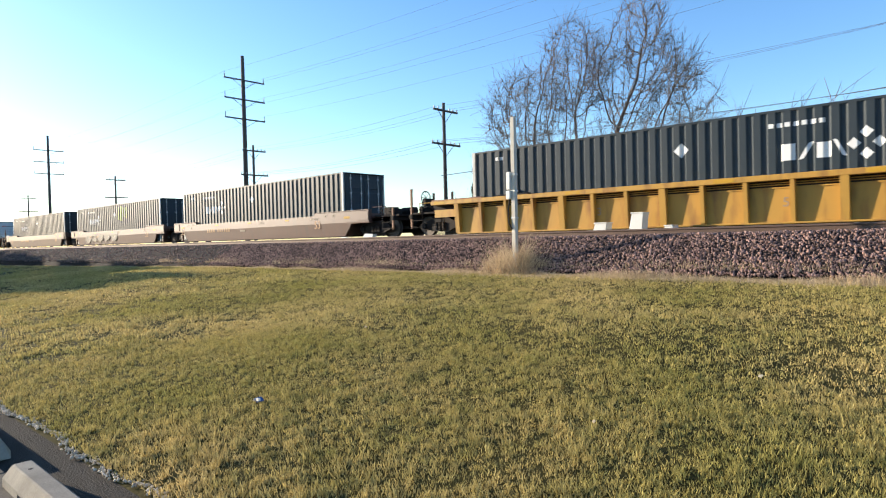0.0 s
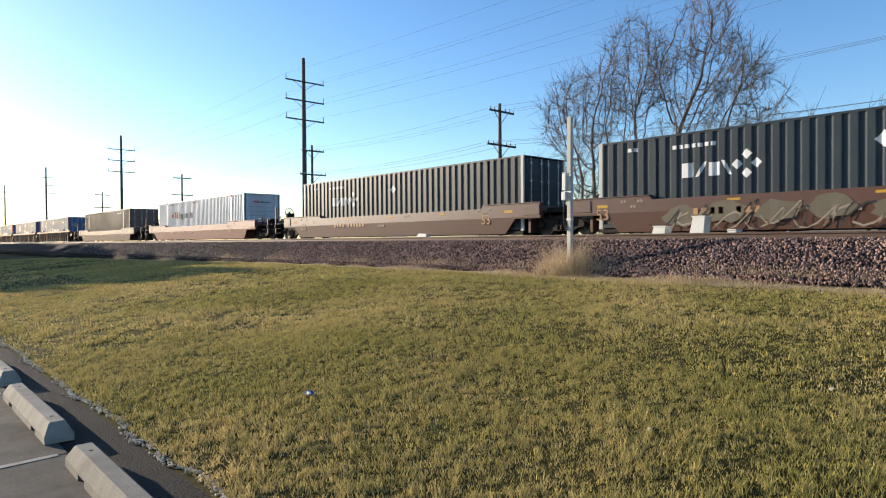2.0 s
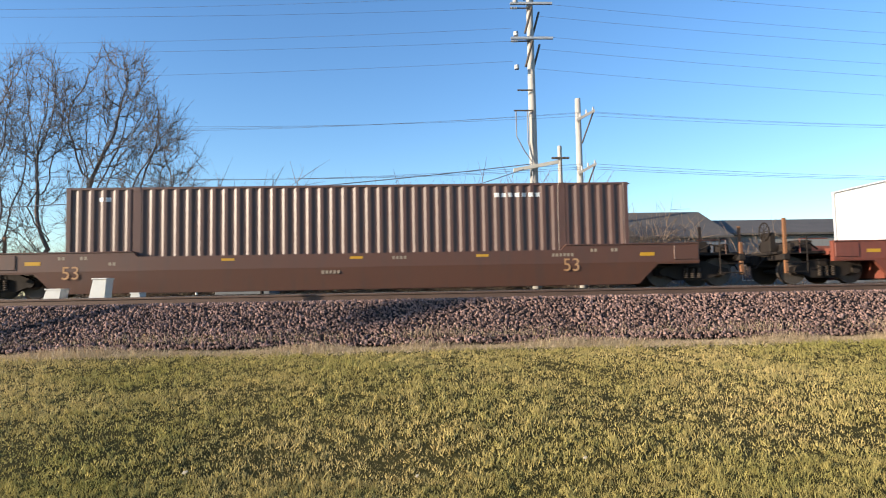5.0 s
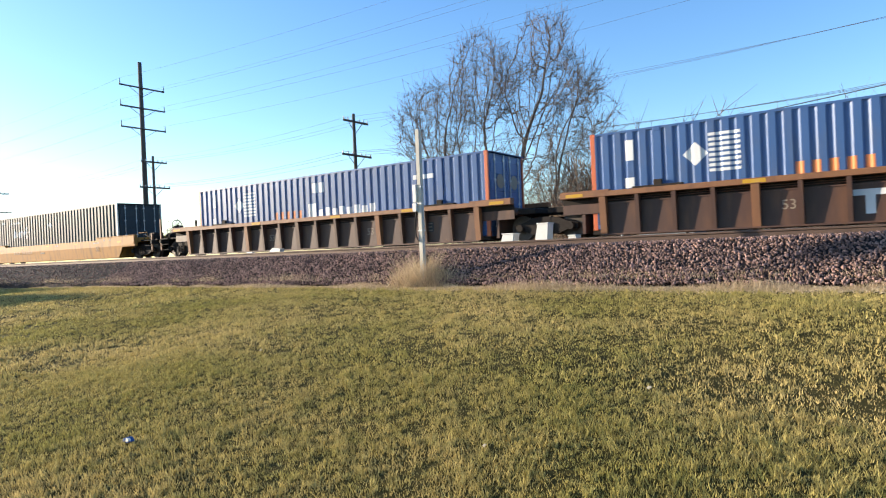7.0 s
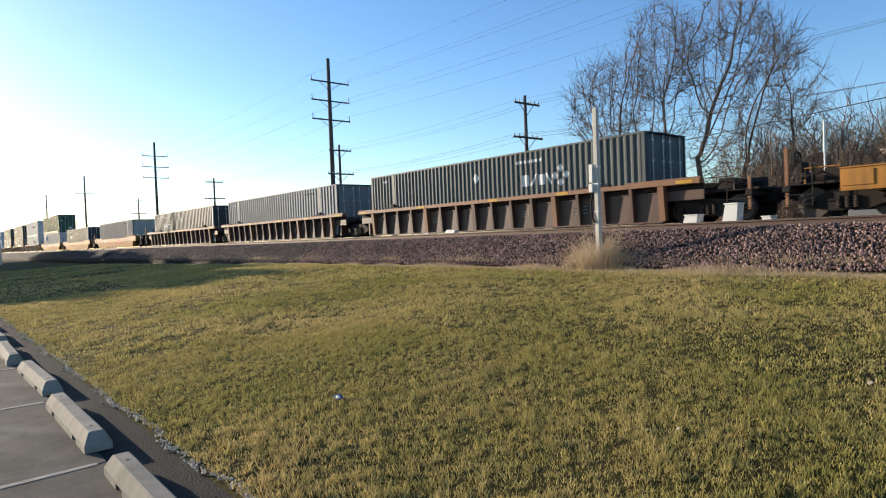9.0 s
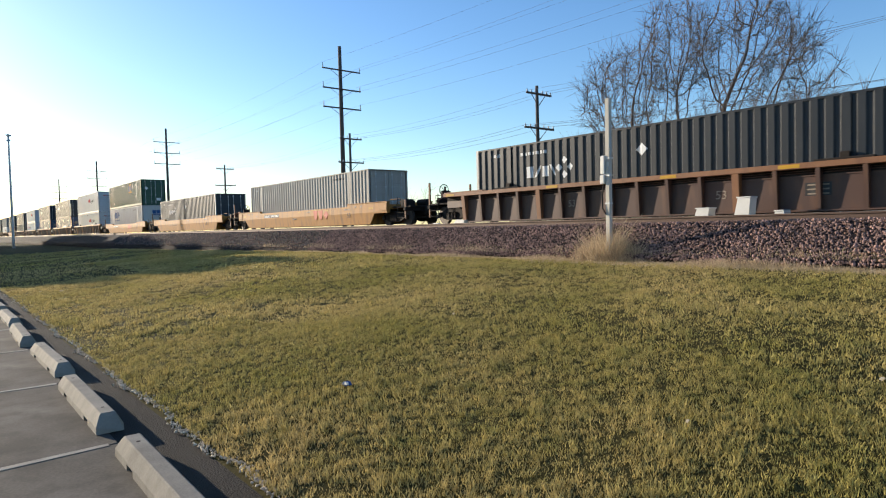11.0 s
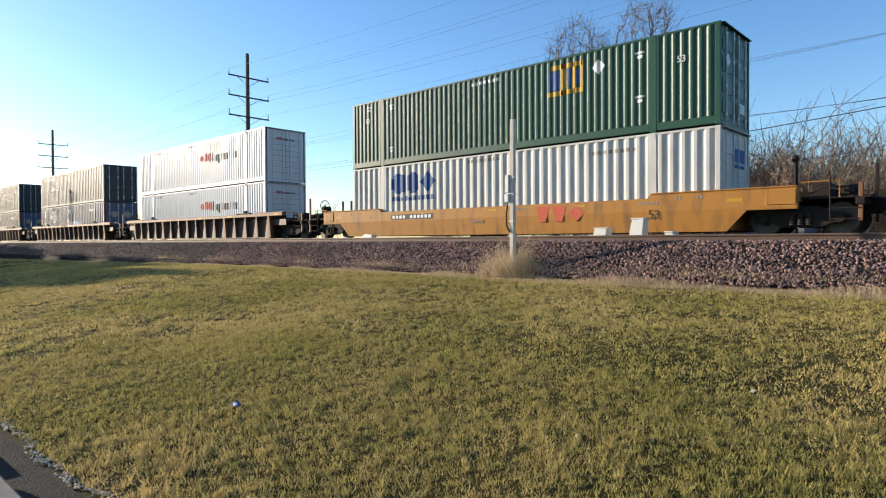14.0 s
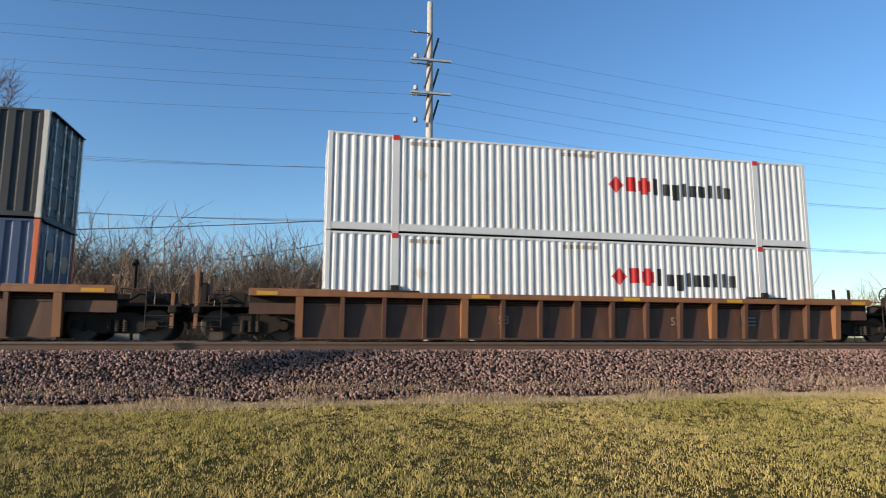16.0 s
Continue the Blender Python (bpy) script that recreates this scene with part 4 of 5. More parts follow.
            part("graffiti_stroke", b, INK["faded"] if i % 3 else INK["black"], car, "sprayed curling line")
    if left == "free":
        end_gear(car, lo, -1, body, True)
        add_truck(car, -1.95)
    else:
        add_truck(car, -1.73)
        part("end_platform", Build().box(-1.6, lo, -1.1, 1.1, 0.92, 1.1, 0.02), UNDER, car)
    if right == "free":
        end_gear(car, hi, 1, body, False)
        add_truck(car, 18.10)
    else:
        part("end_platform", Build().box(hi, 17.75, -1.1, 1.1, 0.94, 1.12, 0.02), UNDER, car)
    return car


def put(ob, s, z=0.0):
    ob.matrix_basis = pose(s, TRAIN_Y, z)
    MOVING.append((ob, s, z))
    return ob


def make_train():
    slate_l, slate_r = slate_container(), slate_container(True)
    lime = slate_container(lime=True)
    charcoal = slate_container(skin=CHARCOAL)
    ash = slate_container(True, ASH, p=0.265, post=ASH)
    white, white_l = white_container(), white_container(True)
    blue, navy = blue_container(), blue_container(True)
    grey = plain_container("weathered grey corrugated container", GREY)
    beige = plain_container("pale beige corrugated container with a worn finish", BEIGE)
    maroon = plain_container("dull maroon corrugated container", MAROON)
    dark = plain_container("plain charcoal corrugated container", CHARCOAL, POST_GREY)
    dingy, green = dingy_white_container(), green_container()

    rib_y = lambda: well_car("ribbed", "mustard yellow ribbed well car with a rusty frame", CAR_MUSTARD, CAR_MUSTARD)
    rib = lambda l="free", r="free", brand=None: well_car("ribbed", "rusty brown ribbed well car with a worn yellow chord", CAR_RUST, CHORD_RUST, l, r, brand=brand)
    brown = lambda l, r, g=False: well_car("smooth", "dark oxide brown smooth-sided well car with faded stencils", CAR_BROWN, None, l, r, brand="row", graffiti=g)
    yellow = lambda brand="red": well_car("smooth", "worn yellow smooth-sided well car", CAR_YELLOW, CAR_YELLOW, brand=brand, patches=INK["yellow"])
    F, J = "free", "joint"
    LOW, UP = 0.28, 3.215
    plan = [
        (-15.14, rib_y(), slate_r, None), (-39.09, brown(J, F), slate_l, None), (-58.64, brown(J, J, True), lime, None), (-78.12, brown(F, J), charcoal, None),
        (-101.94, well_car("smooth", "red oxide smooth-sided well car with faded stencils", CAR_RED, None, brand="row"), white_l, None),
        (-126.1, well_car("smooth", "dark oxide brown smooth-sided well car", CAR_BROWN), maroon, None),
        (-150.38, rib(J, F), blue, None), (-170.04, rib(J, J, "white"), blue, None), (-189.81, rib(F, J), blue, None),
        (-213.46, yellow("row"), slate_l, None), (-237.28, rib(J, F), ash, None), (-256.97, rib(J, J), grey, None), (-276.5, rib(F, J), charcoal, None),
        (-301.29, yellow(), beige, None), (-324.95, yellow("row"), slate_l, None), (-348.59, yellow(), dingy, green), (-372.1, rib(), white, white),
        (-395.5, rib(), navy, charcoal), (-419.4, rib(), navy, charcoal), (-443.0, rib(), white_l, white), (-466.6, rib(), dark, charcoal),
        (-490.2, yellow(), maroon, dark), (-513.8, rib(), white, grey), (-537.4, rib(), dark, charcoal), (-561.0, rib(), white_l, white),
    ]
    used = set()
    for s, car, low, up in plan:
        put(car, s)
        for box, z in ((low, LOW), (up, UP)):
            if box is None:
                continue
            if box in used:
                box = copy_thing(box, pose(s, TRAIN_Y, z))
            used.add(box)
            put(box, s, z)


make_train()

# ---- poles and wires ----
def cross_pole(label, wood, height, radius, arms, half, base_z, brace=True, insul=0.16):
    """A pole whose arms run across the line (along y), seen end-on along the track."""
    top = tagged(new("utility_pole"), label, "utility pole", group="poles beyond the track")
    part("shaft", Build().tube([(0, 0, -0.8), (0, 0, height * 0.5), (0, 0, height)], [radius, radius * 0.85, radius * 0.65], 12), wood, top, smooth=True)
    for z, w in arms:
        a = part("crossarm", Build().box(radius * 0.8, radius * 0.8 + 0.10, -w, w, z - 0.06, z + 0.06, 0.01), wood, top)
        ins = Build()
        for y in (-w + 0.06, w - 0.06) if half < 3 else (-w + 0.06, -w * 0.62, -w * 0.3, w * 0.3, w * 0.62, w - 0.06):
            ins.tube([(radius * 0.8 + 0.05, y, z + 0.06), (radius * 0.8 + 0.05, y, z + 0.06 + insul)], [0.05, 0.03], 8)
        part("insulator", ins, PORCELAIN, a)
        if brace:
            b = Build()
            for s in (-1, 1):
                b.tube([(radius * 0.7, 0, z - 0.75 * min(1, w)), (radius * 0.8, s * w * 0.55, z - 0.05)], 0.022, 5)
            part("brace", b, wood, top)
    return top


GZ = -0.95
tall = cross_pole("tall weathered wooden pole with three crossarms", DARK_WOOD, 17.85, 0.24, [(15.6, 2.0), (13.85, 2.0), (12.1, 2.0)], 1, GZ, insul=0.45)
tall.matrix_basis = pose(-51.15, 30, GZ)
for x in (-107.0, -162.5, -218.0):
    copy_thing(tall, pose(x, 30, GZ))
short = cross_pole("dark creosoted pole with two crossarms of insulators", DARK_WOOD, 9.65, 0.15, [(9.1, 1.15), (6.95, 1.35)], 5, GZ)
short.matrix_basis = pose(-26.9, 30, GZ)
for x, y, k in ((-49.8, 30, 0), (-81.5, 30, 0), (-118, 30, 0)):
    copy_thing(short, pose(x, y, GZ))


def line_pole():
    """The pale dead-end pole: stand-off arms, diagonal struts and a white guard arm."""
    top = tagged(new("utility_pole"), "tall pale wooden dead-end pole with stand-off arms and struts", "utility pole", group="poles beyond the track")
    part("shaft", Build().tube([(0, 0, -0.8), (0, 0, 9), (0, 0, 18.1)], [0.23, 0.19, 0.14], 14), POLE_WOOD, top, smooth=True)
    for z in (16.35 - 1.5, 14.82 - 1.7):
        z += 0.0
        part("crossarm", Build().prism([(-1.0, z - 0.05), (1.05, z - 0.05), (1.05, z + 0.05), (-1.0, z + 0.05)], "y", -0.35, -0.22), GALV, top, "pale metal arm")
    for z in (16.3, 14.65, 13.0):
        b = Build()
        b.tube([(-1.0, -0.2, z), (-0.05, -0.2, z)], 0.035, 6)
        b.tube([(-0.32, -0.3, z - 1.3), (0.05, -0.3, z)], 0.06, 6)
        b.tube([(0.15, 0.1, z - 1.2), (0.5, 0.25, z)], 0.06, 6)
        part("strut", b, DARK_WOOD, top)
        ins = Build()
        for k in range(4):
            ins.tube([(-0.95 + 0.08 * k, -0.2, z), (-0.92 + 0.08 * k, -0.2, z)], 0.07, 8)
        ins.tube([(-0.75, -0.28, z - 1.42), (-0.75, -0.28, z - 1.22)], 0.12, 8)
        part("insulator", ins, PORCELAIN, top)
    b = Build()
    for x0, x1, z in ((-0.75, 0.0, 10.55), (-0.95, 0.0, 9.55)):
        b.tube([(x0, -0.28, z), (x1, -0.28, z)], 0.04, 6)
    part("standoff", b, DARK_WOOD, top)
    b = Build()
    b.tube([(-0.85, -0.28, 9.5), (-0.85, -0.28, 8.3), (-0.5, -0.28, 7.6), (-0.1, -0.28, 7.0)], 0.03, 5)
    b.tube([(-0.3, -0.28, 9.5), (-0.3, -0.28, 8.0), (-0.12, -0.28, 7.2), (-0.1, -0.28, 5.0)], 0.03, 5)
    part("riser_cable", b, WIRE, top)
    part("guard_arm", Build().prism([(-1.05, 6.55), (1.15, 6.95), (1.15, 7.12), (-1.05, 6.72)], "y", -0.40, -0.28), CREAM, top, "white painted guard arm")
    return top


line_pole().matrix_basis = pose(6.12, 30, GZ)


def diagonal_pole():
    top = tagged(new("utility_pole"), "grey wooden pole with two braced side arms", "utility pole", group="poles beyond the track")
    part("shaft", Build().tube([(0, 0, -0.8), (0, 0, 10.2)], [0.19, 0.14], 12), POLE_WOOD, top, smooth=True)
    for z in (9.35, 6.75):
        a = part("crossarm", Build().prism([(-0.15, z - 0.35), (0.75, z + 0.12), (0.75, z + 0.26), (-0.15, z - 0.21)], "y", -0.28, -0.17), POLE_WOOD, top)
        part("brace", Build().tube([(0.1, -0.2, z - 1.4), (0.68, -0.22, z + 0.1)], 0.04, 6), DARK_WOOD, top)
        ins = Build()
        for x, h in ((0.05, -0.02), (0.35, 0.14), (0.68, 0.28)):
            ins.tube([(x, -0.22, z + h - 0.1), (x, -0.22, z + h + 0.1)], [0.06, 0.035], 8)
        part("insulator", ins, PORCELAIN, a)
    return top


diagonal_pole().matrix_basis = pose(8.36, 30, GZ)
stub = tagged(new("utility_pole"), "short distant pole with a small crossarm", "utility pole", group="poles beyond the track")
stub.location = (11.0, 45, GZ)
part("shaft", Build().tube([(0, 0, -0.5), (0, 0, 11.3)], [0.2, 0.15], 10), POLE_WOOD, stub)
part("crossarm", Build().box(-0.65, 0.65, -0.25, -0.1, 10.3, 10.45, 0.02), DARK_WOOD, stub)


def wire(a, b, sag, r=0.006, label="thin dark overhead wire strung between poles"):
    a, b = Vector(a), Vector(b)
    n = 14
    pts = [a.lerp(b, i / n) - Vector((0, 0, 4 * sag * (i / n) * (1 - i / n))) for i in range(n + 1)]
    ob = part("overhead_wire", Build().tube(pts, r, 4), WIRE)
    tagged(ob, label, "wire", group="wires beyond the track")


for z, zb in ((15.15, 16.3), (13.4, 14.65), (11.65, 13.0)):
    for y, dz in ((28.05, 0.0), (31.95, -1.0)):
        wire((-50.9, y, z), (5.2, 29.8, zb + GZ + dz), 0.7)
        for xa, xb in ((-107.0, -51.0), (-162.5, -107.0), (-218, -162.5)):
            wire((xa, y, z), (xb, y, z), 0.7)
    wire((6.4, 30, zb + GZ - 0.3), (66, 31, zb + GZ - 2.5), 0.8)
    wire((6.4, 30, zb + GZ - 1.3), (66, 33, zb + GZ - 2.7), 0.8)
for y, z0, z1 in ((29.0, 8.3, 8.35), (30.3, 8.3, 8.5), (31.0, 8.3, 8.55)):
    wire((-26.8, y, z0), (8.7, 29.8, z1), 0.5, 0.006)
    wire((-49.8, y, z0), (-26.8, y, z0), 0.35, 0.006)
    wire((-81.5, y, z0), (-49.8, y, z0), 0.5, 0.006)
    wire((8.9, 29.8, z1), (50, 31, 8.3), 0.6, 0.006)
for y, z0, z1 in ((28.8, 6.15, 5.75), (29.5, 6.15, 5.85), (30.8, 6.15, 6.0)):
    wire((-26.8, y, z0), (8.6, 29.8, z1), 0.6, 0.008)
    wire((-49.8, y, z0), (-26.8, y, z0), 0.4, 0.008)
    wire((8.9, 29.8, z1), (50, 31, 5.6), 0.6, 0.008)
wire((6.0, 29.7, 6.0), (-27.0, 29.7, 4.0), 0.4, 0.022, "thick black messenger cable below the wires")
wire((6.0, 29.7, 5.9), (-6.2, 27.1, 2.95), 0.45, 0.018, "thick black cable sagging to the scrub")

# ---- things beside the track ----
mast = tagged(new("marker_post"), "pale square metal post with a small grey box", "post")
mast.matrix_basis = pose(-8.86, 12.28, -0.85, 0, 0.4, 0)
part("shaft", Build().box(-0.055, 0.055, -0.055, 0.055, -0.3, 3.70, 0.008), CREAM, mast)
part("side_channel", Build().box(-0.062, -0.050, -0.03, 0.03, 0.6, 3.6), GALV, mast)
meter = part("meter_box", Build().box(-0.17, -0.056, -0.10, 0.06, 1.95, 2.38, 0.015).box(-0.18, -0.056, -0.11, 0.07, 1.72, 1.93, 0.015), BOXWHITE, mast, "weathered cream junction box")
part("conduit", Build().tube([(-0.12, -0.03, 1.72), (-0.15, -0.05, 1.45), (-0.12, -0.08, 1.15), (-0.03, -0.075, 1.0)], 0.018, 6), UNDER, mast)
b = Build()
for z in (1.25, 1.9, 2.3):
    b.box(-0.065, 0.065, -0.065, 0.065, z, z + 0.035)
part("strap", b, GALV, mast)


def lid_box(name, label, x, w, h, tilt):
    top = tagged(new(name), label, "equipment box", group="white boxes between the tracks")
    top.matrix_basis = pose(x, 17.5, -0.1)
    part("body", Build().prism([(0.0, 0.0), (w, 0.0), (w + 0.06 * tilt, h), (0.06 * tilt + 0.08, h)], "y", -0.2, 0.2), BOXWHITE, top)
    part("lid", Build().box(0.05 * tilt + 0.05, w + 0.08 * tilt, -0.22, 0.22, h - 0.01, h + 0.025, 0.006), BOXWHITE, top)


lid_box("track_box", "white painted metal box with a sloping lid", -8.35, 0.42, 0.66, 1)
lid_box("track_box", "low white painted metal box", -9.55, 0.45, 0.40, 1)
lid_box("track_box", "flat white cover plate", -7.3, 0.30, 0.26, 0)
pan = tagged(new("debris"), "pale scrap metal lying between the tracks", "scrap")
pan.matrix_basis = pose(-20.2, 17.3, -0.02)
part("bar", Build().box(-1.3, 0.9, -0.06, 0.06, 0, 0.05, 0.01).box(-1.6, -1.2, -0.05, 0.1, 0.03, 0.14, 0.02), BOXWHITE, pan)
part("sheet", Build().prism([(-0.2, 0), (0.5, 0), (0.6, 0.22), (0.1, 0.26)], "y", -0.1, 0.12), BOXWHITE, pan)

for x, y, h, label in ((-6.15, 27.0, 3.95, "black track-side post with a round hood"),):
    post = tagged(new("signal_post"), label, "post")
    post.location = (x, y, GZ)
    part("shaft", Build().tube([(0, 0, -0.2), (0, 0, h)], 0.07, 8), UNDER, post)
    part("hood", Build().tube([(-0.02, -0.12, h - 0.06), (-0.02, 0.0, h + 0.06), (0.06, 0.12, h)], [0.10, 0.13, 0.06], 10), UNDER, post)
white_post = tagged(new("marker_post"), "thin white post among the scrub", "post")
white_post.location = (-9.0, 27.4, GZ)
part("shaft", Build().tube([(0, 0, -0.2), (0, 0, 4.9)], 0.045, 8), BOXWHITE, white_post)

shed = tagged(new("shed"), "low blue-grey metal shed behind the track", "shed")
shed.location = (-8.6, 28.6, GZ)
part("wall", Build().box(0, 2.4, 0, 2.2, -0.2, 2.35, 0.02), GREY, shed)
part("roof", Build().prism([(-0.1, 2.35), (2.5, 2.35), (2.5, 2.45), (1.2, 2.62), (-0.1, 2.45)], "y", -0.1, 2.3), GREY, shed)


def building(x0, x1, y0, y1, eave, ridge, wall, roof_mat, label, windows):
    house = tagged(new("building"), label, "building")
    house.location = (x0, y0, GZ)
    w, d = x1 - x0, y1 - y0
    part("wall", Build().box(0, w, 0, d, -0.3, eave), wall, house)
    part("roof", Build().prism([(-0.4, eave), (d * 0.5, ridge), (d + 0.4, eave), (d + 0.4, eave + 0.15), (d * 0.5, ridge + 0.18), (-0.4, eave + 0.15)], "x", -0.4, w + 0.4), roof_mat, house)
    for i in range(windows):
        u = (i + 0.6) * w / windows
        win = part("window", Build().box(u - 0.5, u + 0.5, -0.05, 0.02, 1.2, 2.4, 0.01), BOXWHITE, house, "white framed window")
        part("pane", Build().box(u - 0.42, u + 0.42, -0.06, -0.045, 1.28, 2.32), NAVY, win)


SHINGLE = material("dark shingles", (0.10, 0.085, 0.075), (0.06, 0.055, 0.05), 0.9, 0, 12, 1, 0.6, 0.4)
SIDING = material("blue-grey siding", (0.13, 0.155, 0.19), (0.10, 0.12, 0.15), 0.7, 0, 8, 0.6, 0.5, 0.1)
building(13.2, 22.6, 44, 54, 4.3, 6.6, SIDING, SHINGLE, "blue-grey house with a dark brown shingle roof", 3)
building(23.2, 40.0, 46, 54, 4.6, 6.0, GREY, SHINGLE, "long low grey building with a dark roof", 5)

tower = tagged(new("light_mast"), "tall pale mast with a cluster of lamps at its top", "light mast")
tower.location = (-92, 7.6, LOT_Z)
part("shaft", Build().tube([(0, 0, -0.3), (0, 0, 14.0)], [0.15, 0.10], 10), GALV, tower)
part("lamp_cluster", Build().box(-0.2, 0.2, -0.3, 0.3, 13.7, 13.88, 0.04).box(-0.15, 0.15, -0.2, 0.2, 13.1, 13.3, 0.04), GALV, tower)

# unseen post and board, added to cast the shadow that crosses the ballast
sign = tagged(new("sign_post"), "unseen thin tall steel post with a narrow upright board, added for its shadow", "sign")
sign.location = (-37.6, 0.2, LOT_Z)
part("shaft", Build().tube([(0, 0, 0), (0, 0, 10.4)], [0.06, 0.05], 10), GALV, sign)
part("sign_board", Build().box(-0.1, 0.1, -0.32, 0.32, 10.4, 11.6, 0.02), UNDER, sign)


# ---- trees and scrub ----
def grow(seed, trunk, length, levels, split, spread, upward, radius, shrink=0.72, least=0.007, light=False):
    """Bare branches as arrays of tapered three-sided tubes; trunk: start points and directions."""
    rng = random.Random(seed)
    V, F, T = [], [], []

    def limb(p, d, ln, r, lev):
        n = (4 if lev < 3 else 3) if not light else (3 if lev < 2 else 2 if lev < 3 else 1)
        pts, q, dd = [Vector(p)], Vector(p), Vector(d).normalized()
        for i in range(n):
            wob = 0.13 if lev < 2 else 0.22
            dd = (dd + Vector((rng.gauss(0, wob), rng.gauss(0, wob), rng.gauss(0, wob) + upward * 0.12))).normalized()
            q = q + dd * (ln / n)
            pts.append(q.copy())
        sides = 3 if light else (7 if lev == 0 else (5 if lev < 3 else 3))
        r1 = r * (0.62 if lev else 0.7)
        base = len(V)
        for i, c in enumerate(pts):
            e = (pts[min(i + 1, n)] - pts[max(i - 1, 0)]).normalized()
            a = e.cross(Vector((0.3, 0.9, 0.2))).normalized()
            b = e.cross(a)
            rad = r + (r1 - r) * i / n if lev < levels else r * (1 - 0.75 * i / n)
            for k in range(sides):
                t = 2 * math.pi * k / sides
                V.append(c + (a * math.cos(t) + b * math.sin(t)) * rad)
        for i in range(n):
            for k in range(sides):
                (T if lev < 2 else F).append((base + i * sides + k, base + i * sides + (k + 1) % sides, base + (i + 1) * sides + (k + 1) % sides, base + (i + 1) * sides + k))
        if lev >= levels:
            return
        kids = split[min(lev, len(split) - 1)]
        for i in range(kids):
            at = 0.3 + 0.7 * (i + rng.random()) / kids if lev else 0.35 + 0.65 * (i + rng.random()) / kids
            j = min(int(at * n), n - 1)
            c = pts[j].lerp(pts[j + 1], at * n - j)
            e = (pts[j + 1] - pts[j]).normalized()
            side = Vector((rng.gauss(0, 1), rng.gauss(0, 1), rng.gauss(0, 0.6))).cross(e).normalized()
            ang = radians(rng.uniform(*spread))
            nd = (e * math.cos(ang) + side * math.sin(ang) + Vector((0, 0, 0.18 * upward))).normalized()
            limb(c, nd, ln * shrink * rng.uniform(0.75, 1.15), max((r + (r1 - r) * at) * rng.uniform(0.5, 0.7), least), lev + 1)
        limb(pts[-1], dd, ln * shrink * rng.uniform(0.8, 1.1), r1, lev + 1)

    for p, d, ln, r in trunk:
        limb(Vector(p), Vector(d), ln, r, 0)
    return V, F, T


def branch_net(seed, stems, blobs, n, step=0.3, reach=3.2, kill=0.4):
    """Limbs that grow towards free space in a crown made of ellipsoids: node positions and the index of each one's parent."""
    r = np.random.default_rng(seed)
    vol = np.array([b[3] * b[4] * b[5] for b in blobs])
    free = []
    for (cx, cy, cz, rx, ry, rz), m in zip(blobs, (n * vol / vol.sum()).astype(int)):
        d = r.normal(0, 1, (m, 3))
        d /= np.linalg.norm(d, axis=1)[:, None]
        free.append(np.array((cx, cy, cz)) + d * r.uniform(0.1, 1, (m, 1)) ** 0.4 * (rx, ry, rz))
    free = np.concatenate(free)
    for gap in free[r.integers(0, len(free), 34)]:
        free = free[np.linalg.norm((free - gap) / (1.0, 1.6, 1.0), axis=1) > r.uniform(0.35, 0.85)]
    P, parent = [], []
    for base, way, ln in stems:
        q, way, last = np.array(base, float), np.array(way, float), -1
        way /= np.linalg.norm(way)
        for i in range(max(2, int(ln / step))):
            P.append(q.copy())
            parent.append(last)
            last = len(P) - 1
            way = way + r.normal(0, 0.06, 3)
            way /= np.linalg.norm(way)
            q = q + way * step
    best, near, done = np.full(len(free), 1e9), np.zeros(len(free), int), 0
    for turn in range(110):
        for i in range(done, len(P)):
            d = np.linalg.norm(free - P[i], axis=1)
            hit = d < best
            best[hit], near[hit] = d[hit], i
        done = len(P)
        live = best > kill
        free, best, near = free[live], best[live], near[live]
        pull = best < reach
        if not pull.any():
            break
        for i in np.unique(near[pull]):
            to = free[pull & (near == i)] - P[i]
            d = (to / np.linalg.norm(to, axis=1)[:, None]).mean(0) + r.normal(0, 0.07, 3) + (0, 0, 0.07)
            P.append(P[i] + d / np.linalg.norm(d) * step * r.uniform(0.8, 1.15))
            parent.append(int(i))
    return np.array(P), parent


